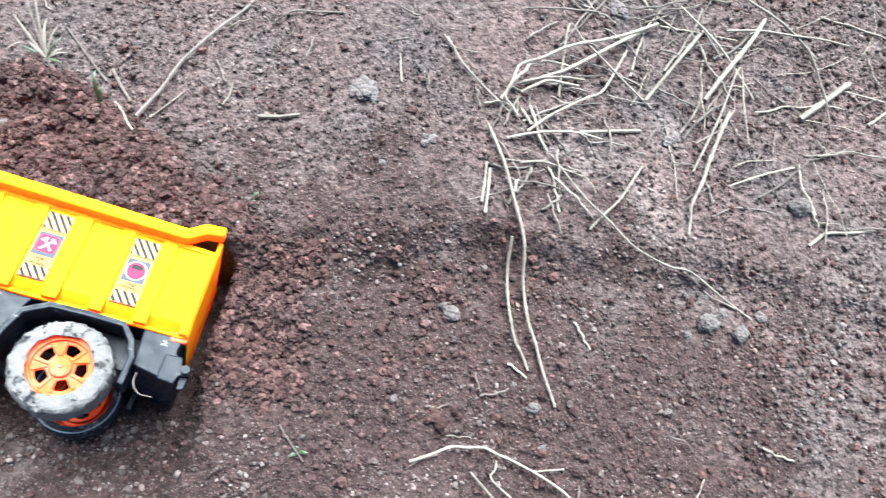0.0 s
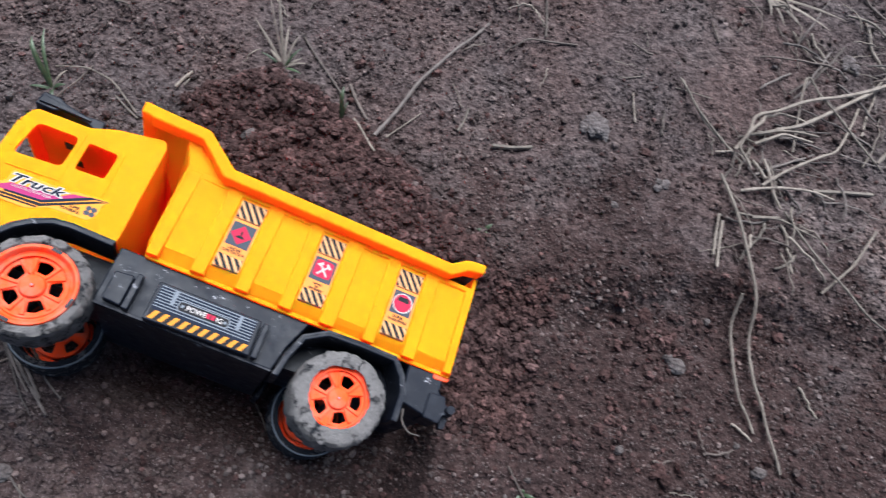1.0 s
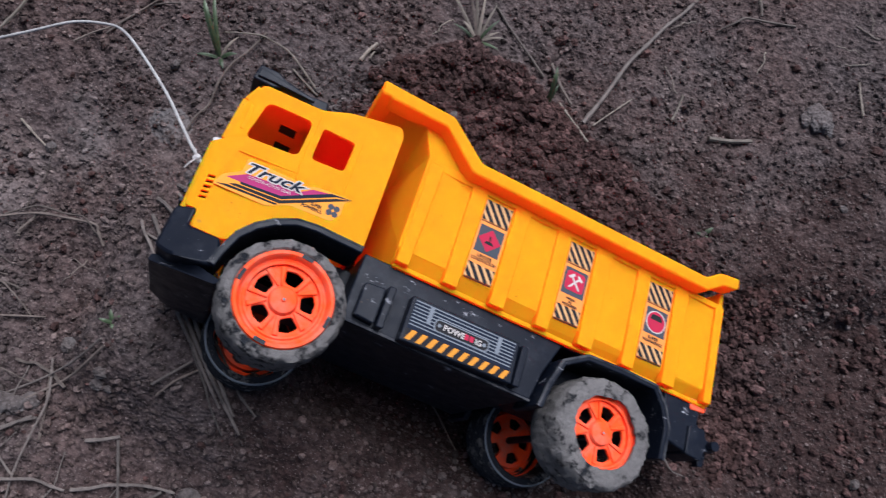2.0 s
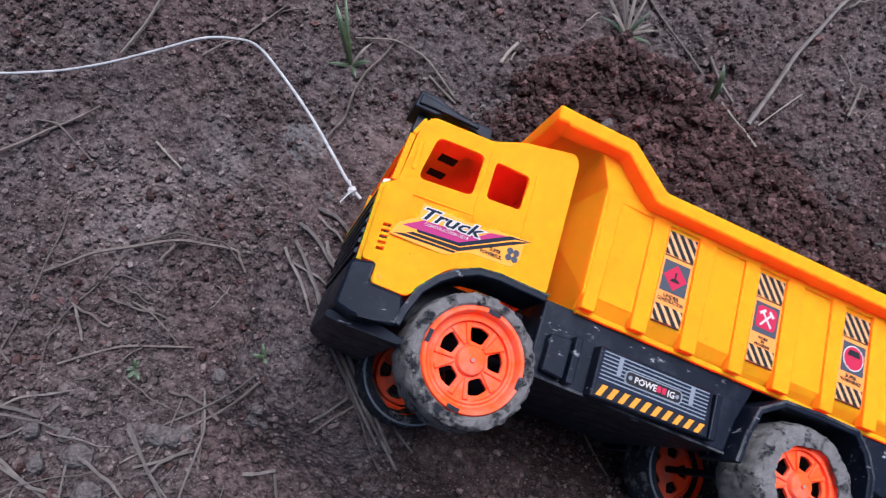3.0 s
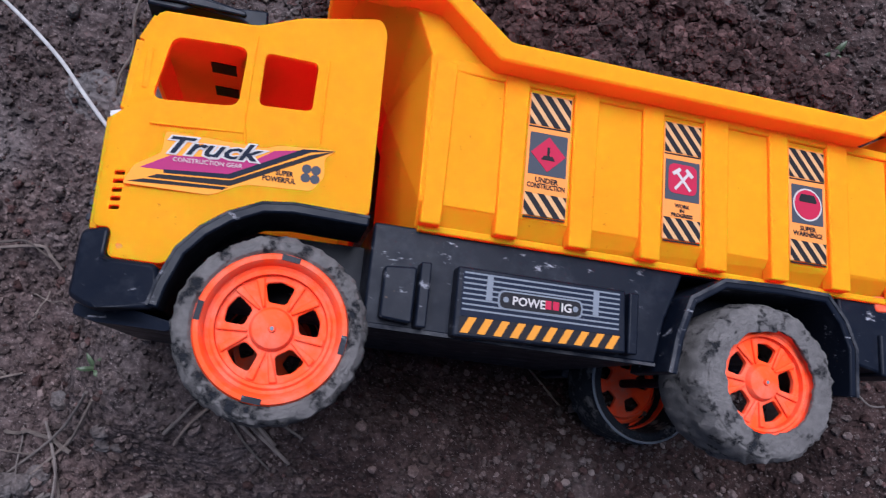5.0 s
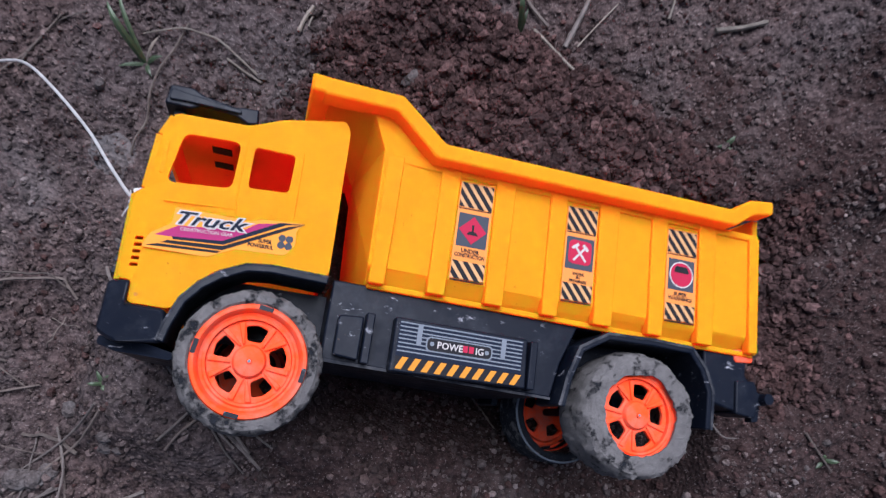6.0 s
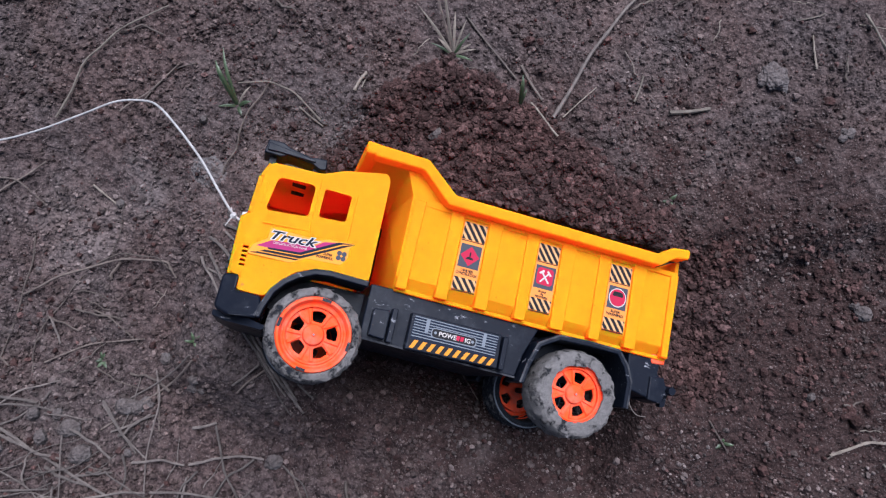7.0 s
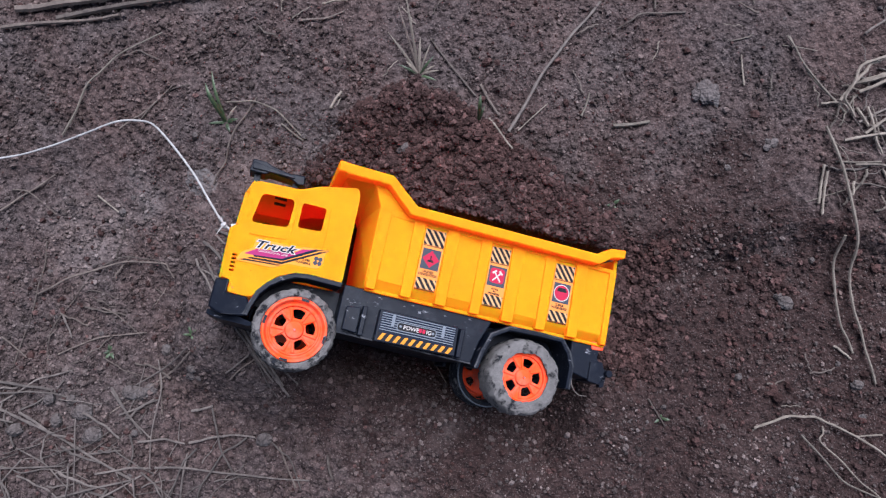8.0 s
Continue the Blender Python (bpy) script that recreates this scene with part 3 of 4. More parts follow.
RECESSES = [(-142, -122), (-111.5, -92), (-81, -61), (-51, -32), (-20, 0), (10, 30), (41, 63)]


def build_bed():
    """The tipping body: tapered box with chamfered front corners, raised headboard, flanged rim and ribs."""
    bm = bmesh.new()

    def v(x, y, z):
        return bm.verts.new((x / 1000, y / 1000, z / 1000))

    def half(side):
        """The corner points of one side wall and its half of the front."""
        def p(x, y, z):
            return v(x, y, z if side > 0 else far_side(z))
        return {"r0": p(69, 43, -8), "r1": p(69, 51, 0.2), "r2": p(69, 108, 0.4),
                "s0": p(-150.5, 43, -6), "s1": p(-151.5, 51, 2.4), "s2": p(-152.5, 111, 2.4),
                "m1": p(-142, 51, 0.2), "m2": p(-126, 108, 0.4), "h": p(-149, 130, 0.6), "apex": p(-160, 127.5, 2.4), "crown": p(-191, 135.5, 2.4),
                "n0": p(-152, 43, -58), "n1": p(-153, 51, -58), "n2": p(-160, 107, -56)}

    near, off = half(1), half(-1)
    for k in (near, off):
        for names in (("r0", "s0", "s1", "m1", "r1"), ("r1", "m1", "m2", "r2"), ("m1", "s1", "s2", "m2"), ("m2", "s2", "apex", "h"), ("h", "apex", "crown"),
                      ("s0", "n0", "n1", "s1"), ("s1", "n1", "n2", "s2"), ("s2", "n2", "apex"), ("apex", "n2", "crown")):
            bm.faces.new([k[n] for n in names])
    for a, b in (("n0", "n1"), ("n1", "n2"), ("n2", "crown")):
        bm.faces.new((near[a], near[b], off[b], off[a]))
    bm.faces.new((near["r0"], near["s0"], near["n0"], off["n0"], off["s0"], off["r0"]))
    bm.faces.new((near["r0"], near["r1"], near["r2"], off["r2"], off["r1"], off["r0"]))
    bed = part("tipper_bed", bm, YELLOW, truck, "yellow ribbed tipping bed with high headboard", bevel=0.0008, thick=0.0018, smooth=False)
    rim = [(-190, 137), (-149, 137), (-124, 117), (44, 119), (55, 127), (70, 129), (70, 121), (58, 119), (46, 110), (-128, 108.5), (-151, 128.5), (-188, 128)]
    for z0, z1 in ((-0.5, 13.5), (far_side(13.5), far_side(-0.5))):
        part("rim", plate(rounded(rim, 1.5, 2), z0, z1), YELLOW, bed, bevel=0.0014)
    part("headboard_rim", plate(rounded([(-195, 137.5), (-184, 137), (-184, 129), (-194, 128.4)], 2), far_side(13.6), 13.6), YELLOW, bed, bevel=0.002)
    edges = [-151] + [e for r in RECESSES for e in r] + [69.5]
    for a, b in zip(edges[::2], edges[1::2]):
        wide = min(3.0, (b - a) * 0.2)
        for z0, z1 in ((-3, 3.0), (far_side(3.0), far_side(-3))):
            part("rib", plate([(a, 109), (b, 109), (b - wide * 0.3, 42.5), (a + wide * 0.3, 42.5)], z0, z1), YELLOW, bed, bevel=0.0007)
    for z0, z1 in ((-2, 2.6), (far_side(2.6), far_side(-2))):
        part("top_band", plate([(-152, 105.5), (69, 107), (69, 111), (-152, 111)], z0, z1), YELLOW, bed, bevel=0.0008)
    part("floor_lip", plate([(-150, 40.6), (70, 40.6), (70, 43.4), (-150, 43.4)], far_side(-2), -2), YELLOW, bed, bevel=0.0006)
    part("tailgate", plate([(67, 42), (70.5, 42), (70.5, 121), (67, 121)], far_side(0), 0), YELLOW, bed, bevel=0.0008)
    part("hinge", plate(rounded([(58, 44), (71, 45), (71, 38), (60, 37)], 1.5), -9, -3), ORANGE, bed, bevel=0.0008)
    return bed


bed = build_bed()


def sign(x0, x1, words, kind):
    """One warning sticker in a recess of the bed: hatched ends, a pictogram and small lettering."""
    z = 1.65
    y0, y1 = 52.5, 104.5
    mid = (x0 + x1) / 2
    st = part("warning_sticker", plate([(x0 + 0.6, y0), (x1 - 0.6, y0 + 0.6), (x1 - 0.6, y1), (x0 + 0.6, y1 - 0.6)], z - 0.5, z), PRINT_TAN, bed, "tan warning sticker with hatched ends")
    for lo, hi in ((y0 + 0.2, y0 + 9.4), (y1 - 14, y1 - 0.8)):
        part("hatch_ground", plate([(x0 + 1, lo), (x1 - 1, lo + 0.4), (x1 - 1, hi), (x0 + 1, hi - 0.4)], z - 0.1, z + 0.15), PRINT_CREAM, st)
        w = (x1 - x0 - 2) / 3.3
        for k in range(-2, 5):
            a = x0 + 1 + k * w
            pts = []
            for px, py in ((a, hi), (a + w * 0.55, hi), (a + w * 0.55 + (hi - lo) * 0.80, lo), (a + (hi - lo) * 0.80, lo)):
                pts.append((px, py))
            # keep the bar inside the film
            left, right = x0 + 1, x1 - 1

            def cut(p, q, xx):
                t = (xx - p[0]) / (q[0] - p[0])
                return (xx, p[1] + t * (q[1] - p[1]))

            poly = pts
            for bound, keep in ((left, 1), (right, -1)):
                out = []
                for p, q in zip(poly, poly[1:] + poly[:1]):
                    ip, iq = keep * (p[0] - bound) >= 0, keep * (q[0] - bound) >= 0
                    if ip:
                        out.append(p)
                    if ip != iq:
                        out.append(cut(p, q, bound))
                poly = out
                if len(poly) < 3:
                    break
            if len(poly) >= 3:
                part("hatch_bar", plate(poly, z, z + 0.3), INK, st)
        part("hatch_line", plate([(x0 + 1, lo - 1.2), (x1 - 1, lo - 0.8), (x1 - 1, lo - 0.2), (x0 + 1, lo - 0.6)], z - 0.1, z + 0.15), INK, st)
    cy = 78.6
    part("picture_ground", plate([(mid - 8, cy - 9), (mid + 8, cy - 8.8), (mid + 8, cy + 8.8), (mid - 8, cy + 8.6)], z - 0.1, z + 0.15), PRINT_SLATE, st)

    def disc(r, n=24, turn=0.0):
        return [(mid + r * math.cos(turn + 2 * math.pi * i / n), cy + r * math.sin(turn + 2 * math.pi * i / n)) for i in range(n)]

    if kind == "diamond":
        part("picture_sign", plate(disc(7.4, 4), z, z + 0.3), PRINT_RED, st)
        part("picture_mark", plate([(mid - 3, cy - 2.5), (mid + 3, cy - 2.5), (mid + 2, cy - 0.8), (mid + 0.5, cy - 0.6), (mid + 0.6, cy + 3), (mid - 0.6, cy + 3), (mid - 0.5, cy - 0.6), (mid - 2, cy - 0.8)], z + 0.1, z + 0.42), INK, st)
    elif kind == "tools":
        part("picture_sign", plate(rounded([(mid - 6.6, cy - 6), (mid + 6.6, cy - 6), (mid + 6.6, cy + 7), (mid - 6.6, cy + 7)], 3), z, z + 0.3), PRINT_RED, st)
        for g in (-1, 1):
            bm = plate([(-0.6, -5.5), (0.6, -5.5), (0.6, 3.8), (2.1, 3.6), (2.3, 5.3), (-2.1, 5.5), (-2.1, 4), (-0.6, 3.8)], z + 0.1, z + 0.42 + 0.05 * g)
            bmesh.ops.transform(bm, matrix=pose(mid / 1000, cy / 1000, 0, 0, 0, 40 * g), verts=bm.verts)
            part("picture_mark", bm, PRINT_WHITE, st)
    else:
        part("picture_ring", plate(disc(7.4), z, z + 0.25), PRINT_WHITE, st)
        part("picture_sign", plate(disc(6.7), z, z + 0.35), PRINT_RED, st)
        part("picture_mark", plate(rounded([(mid - 4.8, cy + 1), (mid + 4.8, cy + 1), (mid + 3.6, cy + 4.6), (mid - 3.6, cy + 4.6)], 1), z + 0.1, z + 0.45), INK, st)
    for i, word in enumerate(words):
        lettering(word, 2.9 if len(words) == 2 else 2.15, mid, 66.6 - i * (2.5 if len(words) == 2 else 2.0), z + 0.12, INK, st, bold=0.1, centre=True, squeeze=min(1.0, 8.5 / len(word)))


sign(-111.5, -92, ("UNDER", "CONSTRUCTION"), "diamond")
sign(-51, -32, ("WORK", "IN", "PROGRESS"), "tools")
sign(10, 30, ("SUPER", "WARNING!"), "ring")


# ---- loose soil: crumbs, grit and stones ----
def pebble_template(level, seed):
    bm = bmesh.new()
    bmesh.ops.create_icosphere(bm, subdivisions=level, radius=1.0)
    for v in bm.verts:
        v.co *= 1 + 0.5 * noise.noise(v.co * 1.3 + Vector((seed * 7.1, 0, 0))) + (0.55 * noise.noise(v.co * 2.3 + Vector((0, seed * 5.3, 0))) if level > 1 else 0)
    bm.verts.ensure_lookup_table()
    vs = np.array([v.co[:] for v in bm.verts])
    fs = np.array([[v.index for v in f.verts] for f in bm.faces])
    bm.free()
    return vs, fs


def scatter(name, xy, size, level, mat, label, category, seed, sink=0.25, flat=(0.55, 1.0)):
    """Many small lumps lying on the ground, joined in one mesh."""
    rng = np.random.default_rng(seed)
    n = len(xy)
    heights = ground_height(xy[:, 0], xy[:, 1])
    verts, faces, start = [], [], 0
    for kind in range(4):
        vs, fs = pebble_template(level, seed + kind)
        pick = np.arange(kind, n, 4)
        k = len(pick)
        q = rng.normal(size=(k, 4))
        q /= np.linalg.norm(q, axis=1, keepdims=True)
        w, x, y, z = q.T
        rot = np.stack((1 - 2 * (y * y + z * z), 2 * (x * y - z * w), 2 * (x * z + y * w), 2 * (x * y + z * w), 1 - 2 * (x * x + z * z), 2 * (y * z - x * w),
                        2 * (x * z - y * w), 2 * (y * z + x * w), 1 - 2 * (x * x + y * y)), -1).reshape(k, 3, 3)
        stretch = rng.uniform(flat[0], flat[1], size=(k, 1, 3))
        p = np.einsum("kij,kvj->kvi", rot, vs[None] * stretch) * size[pick][:, None, None]
        p[:, :, 0] += xy[pick, 0][:, None]
        p[:, :, 1] += xy[pick, 1][:, None]
        p[:, :, 2] += (heights[pick] + size[pick] * (0.5 - sink))[:, None]
        verts.append(p.reshape(-1, 3))
        faces.append((fs[None] + (start + np.arange(k) * len(vs))[:, None, None]).reshape(-1, 3))
        start += k * len(vs)
    me = bpy.data.meshes.new(name)
    me.from_pydata(np.concatenate(verts).tolist(), [], np.concatenate(faces).tolist())
    me.materials.append(mat)
    return tagged(new(name, me), label, category, kind="stuff")


def outside_truck(xy):
    """Leaves out what would lie inside the truck's pressed bed."""
    m = np.array(TRUCK_INV)
    z = ground_height(xy[:, 0], xy[:, 1])
    u = m[0, 0] * xy[:, 0] + m[0, 1] * xy[:, 1] + m[0, 2] * z + m[0, 3]
    v = m[1, 0] * xy[:, 0] + m[1, 1] * xy[:, 1] + m[1, 2] * z + m[1, 3]
    return ~((u > -0.270) & (u < 0.085) & (v > 0.0) & (v < 0.142))


def spread(n, seed, weight, x0=-0.66, x1=0.74, y0=-0.32, y1=0.64):
    rng = np.random.default_rng(seed)
    xy = np.stack((rng.uniform(x0, x1, n), rng.uniform(y0, y1, n)), -1)
    keep = rng.uniform(size=n) < weight(xy[:, 0], xy[:, 1])
    xy = xy[keep]
    return xy[outside_truck(xy)], rng


def patchy(x, y):
    return np.clip(0.42 + 0.65 * lattice(x, y, 7, 21) + 0.55 * lattice(x, y, 24, 22), 0.05, 1)


xy, rng = spread(84000, 31, lambda x, y: np.clip(patchy(x, y) * 1.15, 0, 1) * (1 - 0.7 * mound_amount(x, y)))
scatter("soil_grains", xy, np.clip(rng.lognormal(-6.55, 0.45, len(xy)), 0.0005, 0.0040), 1, GRIT, "fine brown soil grains", "soil", 31)
xy, rng = spread(34000, 33, lambda x, y: 0.25 * patchy(x, y) * (1 - mound_amount(x, y)) + 0.75 * (smooth(-0.16, 0.04, x) * (1 - smooth(0.12, 0.19, y - 0.1 * x)) * patchy(y, x)))
scatter("soil_crumbs", xy, np.clip(rng.lognormal(-6.2, 0.42, len(xy)), 0.0010, 0.006), 1, MOIST, "dark crumbs of broken soil", "soil", 33)
xy, rng = spread(24000, 34, lambda x, y: 0.9 * patchy(x + 3, y) * smooth(0.05, -0.16, x) * (1 - mound_amount(x, y)), -0.60, 0.06, -0.26, 0.30)
scatter("coarse_grains", xy, np.clip(rng.lognormal(-6.42, 0.42, len(xy)), 0.0009, 0.0045), 1, GRIT, "coarse dry grains of grey-brown soil", "soil", 34)
xy, rng = spread(90000, 35, lambda x, y: 0.8 * smooth(0.15, 0.9, mound_amount(x, y)), -0.28, 0.24, -0.05, 0.30)
scatter("tipped_soil", xy, np.clip(rng.lognormal(-6.15, 0.38, len(xy)), 0.0011, 0.005), 1, MOIST, "moist dark crumbly soil tipped out of the truck", "soil", 35, 0.1)
xy, rng = spread(26000, 37, lambda x, y: 0.7 * smooth(0.2, 1.0, mound_amount(x, y)) + 0.35 * np.exp(-((x - 0.235) ** 2 + (y - 0.130) ** 2) / 0.0011), -0.28, 0.32, -0.05, 0.30)
scatter("tipped_lumps", xy, np.clip(rng.lognormal(-5.92, 0.34, len(xy)), 0.0018, 0.0070), 2, MOIST, "moist lumps among the tipped soil", "soil", 37, 0.15, (0.5, 1.0))


# ---- stones ----
def stone_mesh(seed, flat):
    bm = bmesh.new()
    bmesh.ops.create_icosphere(bm, subdivisions=3, radius=1.0)
    for v in bm.verts:
        k = 1 + 0.30 * noise.noise(v.co * 1.1 + Vector((seed * 3.7, 1, 0))) + 0.10 * noise.noise(v.co * 3.5 + Vector((0, seed, 2)))
        v.co = Vector((v.co.x, v.co.y * 0.8, v.co.z * flat)) * k
    me = bpy.data.meshes.new("pebble")
    bm.to_mesh(me)
    bm.free()
    me.materials.append(STONE)
    return me


STONES = [stone_mesh(i, f) for i, f in enumerate((0.6, 0.75, 0.5, 0.65, 0.8))]


def pebble(x, y, r, kind=0, turn=0.0, label="small pale grey stone half sunk in soil"):
    me = STONES[kind % 5].copy()
    me.transform(Matrix.Diagonal((r, r, r, 1)))
    ob = new("pebble", me)
    ob.matrix_world = pose(x, y, height_at(x, y) + r * 0.25, 0, 0, turn)
    return tagged(ob, label, "stone", "stones on the soil")


for x, y, r, k, a in ((-0.146, 0.180, 0.0085, 1, 20), (0.257, 0.114, 0.008, 2, -40), (0.250, 0.119, 0.005, 3, 10), (0.553, 0.280, 0.011, 1, 0),
                      (0.341, 0.049, 0.006, 4, 10), (0.482, 0.155, 0.010, 3, 50), (0.511, 0.151, 0.008, 0, 80), (0.495, 0.166, 0.006, 2, 15), (0.53, 0.17, 0.007, 1, 120),
                      (-0.250, 0.174, 0.004, 1, 0), (-0.352, 0.152, 0.004, 4, 40), (-0.359, -0.107, 0.009, 3, 30), (-0.348, -0.106, 0.007, 1, 70), (-0.342, -0.101, 0.007, 2, 10), (-0.385, -0.154, 0.010, 0, 40), (-0.416, -0.128, 0.006, 1, 90), (-0.437, -0.131, 0.007, 4, 60), (-0.222, -0.125, 0.008, 2, 20), (-0.299, -0.067, 0.005, 1, 0),
                      (-0.40, -0.135, 0.010, 0, 33), (-0.425, -0.15, 0.007, 4, 80), (-0.30, -0.075, 0.005, 2, 10), (-0.335, -0.06, 0.006, 3, 140), (-0.46, -0.165, 0.008, 1, 15)):
    pebble(x, y, r, k, a)
random.seed(12)
for _ in range(34):
    x, y = random.choice(((random.uniform(-0.55, -0.25), random.uniform(-0.2, 0.2)), (random.uniform(0.1, 0.6), random.uniform(-0.03, 0.5))))
    pebble(x, y, random.uniform(0.0018, 0.0042), random.randrange(5), random.uniform(0, 360), "tiny pale pebble lying on the soil")


def clod(x, y, r, seed, label, mat):
    """A lump of several stuck crumbs."""
    bm = bmesh.new()
    rnd = random.Random(seed)
    for k in range(5):
        one = bmesh.ops.create_icosphere(bm, subdivisions=3, radius=r * rnd.uniform(0.35, 0.6))["verts"]
        off = Vector((rnd.uniform(-0.6, 0.6) * r, rnd.uniform(-0.5, 0.5) * r, rnd.uniform(-0.1, 0.3) * r))
        for v in one:
            v.co = (v.co + off) * (1 + 0.3 * noise.noise((v.co + off) * (1.6 / r)) + 0.12 * noise.noise((v.co + off) * (4.5 / r)))
    ob = to_object("soil_clod", bm, mat, None, "", smooth=False)
    ob.matrix_world = pose(x, y, height_at(x, y) + r * 0.12) @ Matrix.Diagonal((1, 1, 0.6, 1))
    return tagged(ob, label, "clod", "clods of soil")


for i, (x, y, r, dry) in enumerate(((0.137, 0.305, 0.014, 1), (0.128, 0.299, 0.009, 1), (0.205, 0.262, 0.008, 1), (-0.165, 0.193, 0.014, 0), (0.222, 0.146, 0.011, 0), (0.247, 0.136, 0.009, 0), (0.262, 0.024, 0.010, 0),
                                    (0.125, 0.056, 0.008, 0), (0.36, 0.455, 0.010, 1), (0.43, 0.325, 0.010, 1), (-0.10, 0.162, 0.010, 0), (0.03, 0.155, 0.010, 0))):
    clod(x, y, r, 40 + i, "dry grey clod of soil" if dry else "dark moist clod of soil", CLAY if dry else MOIST)


def clay_patch(x, y, r, seed):
    """A thin dried puddle of pale clay that follows the ground."""
    bm = bmesh.new()
    rings = []
    for k in range(9):
        f = k / 8
        ring = []
        for i in range(40):
            a = 2 * math.pi * i / 40
            rr = r * f * (1 + 0.35 * noise.noise((1.4 * math.cos(a), 1.4 * math.sin(a), seed)) + 0.15 * noise.noise((4 * math.cos(a), 4 * math.sin(a), seed)))
            px, py = x + rr * math.cos(a), y + rr * 0.8 * math.sin(a)
            ring.append(bm.verts.new((px, py, height_at(px, py) + 0.0016 * (1 - f ** 3) - 0.0006)))
        rings.append(ring)
    for a, b in zip(rings[1:], rings[2:]):
        for k in range(40):
            bm.faces.new((a[k - 1], a[k], b[k], b[k - 1]))
    bm.faces.new(rings[1])
    for v in rings[0]:
        bm.verts.remove(v)
    return tagged(to_object("clay_patch", bm, CLAY), "thin dried patch of pale grey clay", "clay", "clay patches")


clay_patch(-0.338, 0.109, 0.020, 3)


# ---- stems, twigs and straw ----
def tube(points, r0, r1, sides=6, wob=0.12, seed=0):
    """A tapering stalk along a smooth line through the points."""
    ps = [Vector(p) for p in points]
    ps = [ps[0] * 2 - ps[1]] + ps + [ps[-1] * 2 - ps[-2]]
    line = []
    for i in range(1, len(ps) - 2):
        for k in range(7):
            t = k / 7
            a, b, c, d = ps[i - 1:i + 3]
            line.append(0.5 * ((2 * b) + (c - a) * t + (2 * a - 5 * b + 4 * c - d) * t * t + (3 * b - a - 3 * c + d) * t ** 3))
    line.append(ps[-2])
    bm = bmesh.new()
    rings, n = [], len(line)
    for i, p in enumerate(line):
        d = (line[min(i + 1, n - 1)] - line[max(i - 1, 0)]).normalized()
        s = d.cross(Vector((0, 0, 1)))
        s = s.normalized() if s.length > 0.05 else Vector((1, 0, 0))
        u = s.cross(d)
        f = i / (n - 1)
        r = (r0 + (r1 - r0) * f) * (1 + wob * noise.noise((i * 0.7, seed, 0)) + (0.35 if i % 9 == 4 and wob > 0.1 else 0))
        rings.append([bm.verts.new(p + (s * math.cos(a) + u * math.sin(a)) * r) for a in (2 * math.pi * k / sides for k in range(sides))])
    for a, b in zip(rings, rings[1:]):
        for k in range(sides):
            bm.faces.new((a[k - 1], a[k], b[k], b[k - 1]))
    bm.faces.new(rings[0])
    bm.faces.new(rings[-1])
    return bm


STEM_SEED = [0]


def stem(points, r0=0.0016, r1=0.001, mat=None, name="dry_stem", label="thin dry plant stem lying on the soil", lift=0.0, group="dry stems"):
    """A stalk that follows the ground; lift raises its middle."""
    STEM_SEED[0] += 1
    rnd = random.Random(STEM_SEED[0])
    pts = []
    for a, b in zip(points, points[1:]):
        for t in (0.0, 0.5):
            jit = 0.0 if t == 0 else 0.0012
            pts.append((a[0] + (b[0] - a[0]) * t + rnd.uniform(-jit, jit), a[1] + (b[1] - a[1]) * t + rnd.uniform(-jit, jit)))
    pts.append(points[-1])
    n = len(pts) - 1
    full = []
    for i, (x, y) in enumerate(pts):
        around = max(height_at(x, y), height_at(x + 0.003, y), height_at(x, y + 0.003), height_at(x - 0.003, y))
        full.append((x, y, around + r0 * 0.8 + lift * math.sin(math.pi * (0.12 + 0.88 * i / n)) + rnd.uniform(0, 0.0012)))
    ob = to_object(name, tube(full, r0 * 0.72, r1 * 0.72, 6, 0.14, STEM_SEED[0]), mat or STRAW)
    return tagged(ob, label, "stem", group)


def twig(points, r0=0.0013, r1=0.0008, lift=0.0):
    return stem(points, r0, r1, TWIG, "twig", "weathered brown twig lying on the soil", lift, "twigs")


stem([(0.011, 0.369), (-0.010, 0.330), (-0.032, 0.282), (-0.052, 0.220)], 0.0017, 0.0024, GREY_STRAW, lift=0.003, label="long straight pale dry stalk")
stem([(-0.020, 0.256), (-0.043, 0.224)], 0.0008, 0.0008)
twig([(-0.147, 0.296), (-0.119, 0.272), (-0.091, 0.249)], 0.0014, 0.0014)
twig([(-0.089, 0.261), (-0.064, 0.235)], 0.0022, 0.0016)
stem([(-0.074, 0.229), (-0.055, 0.211), (-0.031, 0.193)], 0.0014, 0.0016)
stem([(-0.331, 0.191), (-0.304, 0.197), (-0.280, 0.193), (-0.250, 0.173)], 0.0010, 0.0013, lift=0.004)
twig([(-0.302, 0.202), (-0.315, 0.168), (-0.318, 0.133), (-0.325, 0.109)], 0.0012, 0.0012, 0.003)
stem([(-0.221, 0.225), (-0.228, 0.206)], 0.0020, 0.0018)
stem([(-0.219, 0.221), (-0.222, 0.210)], 0.0010, 0.0010)
stem([(0.048, 0.249), (0.083, 0.261)], 0.0028, 0.0020, label="short pale split piece of straw")
twig([(0.033, 0.345), (0.052, 0.363), (0.096, 0.376)], 0.0013, 0.0015, 0.003)
twig([(0.065, 0.372), (0.060, 0.40), (0.052, 0.43)], 0.0014, 0.0016)
stem([(0.195, 0.370), (0.217, 0.346), (0.270, 0.311)], 0.0013, 0.0017, lift=0.006)
stem([(0.194, 0.361), (0.230, 0.364)], 0.0008, 0.0006)
twig([(0.139, -0.008), (0.164, -0.032)], 0.0013, 0.0009)
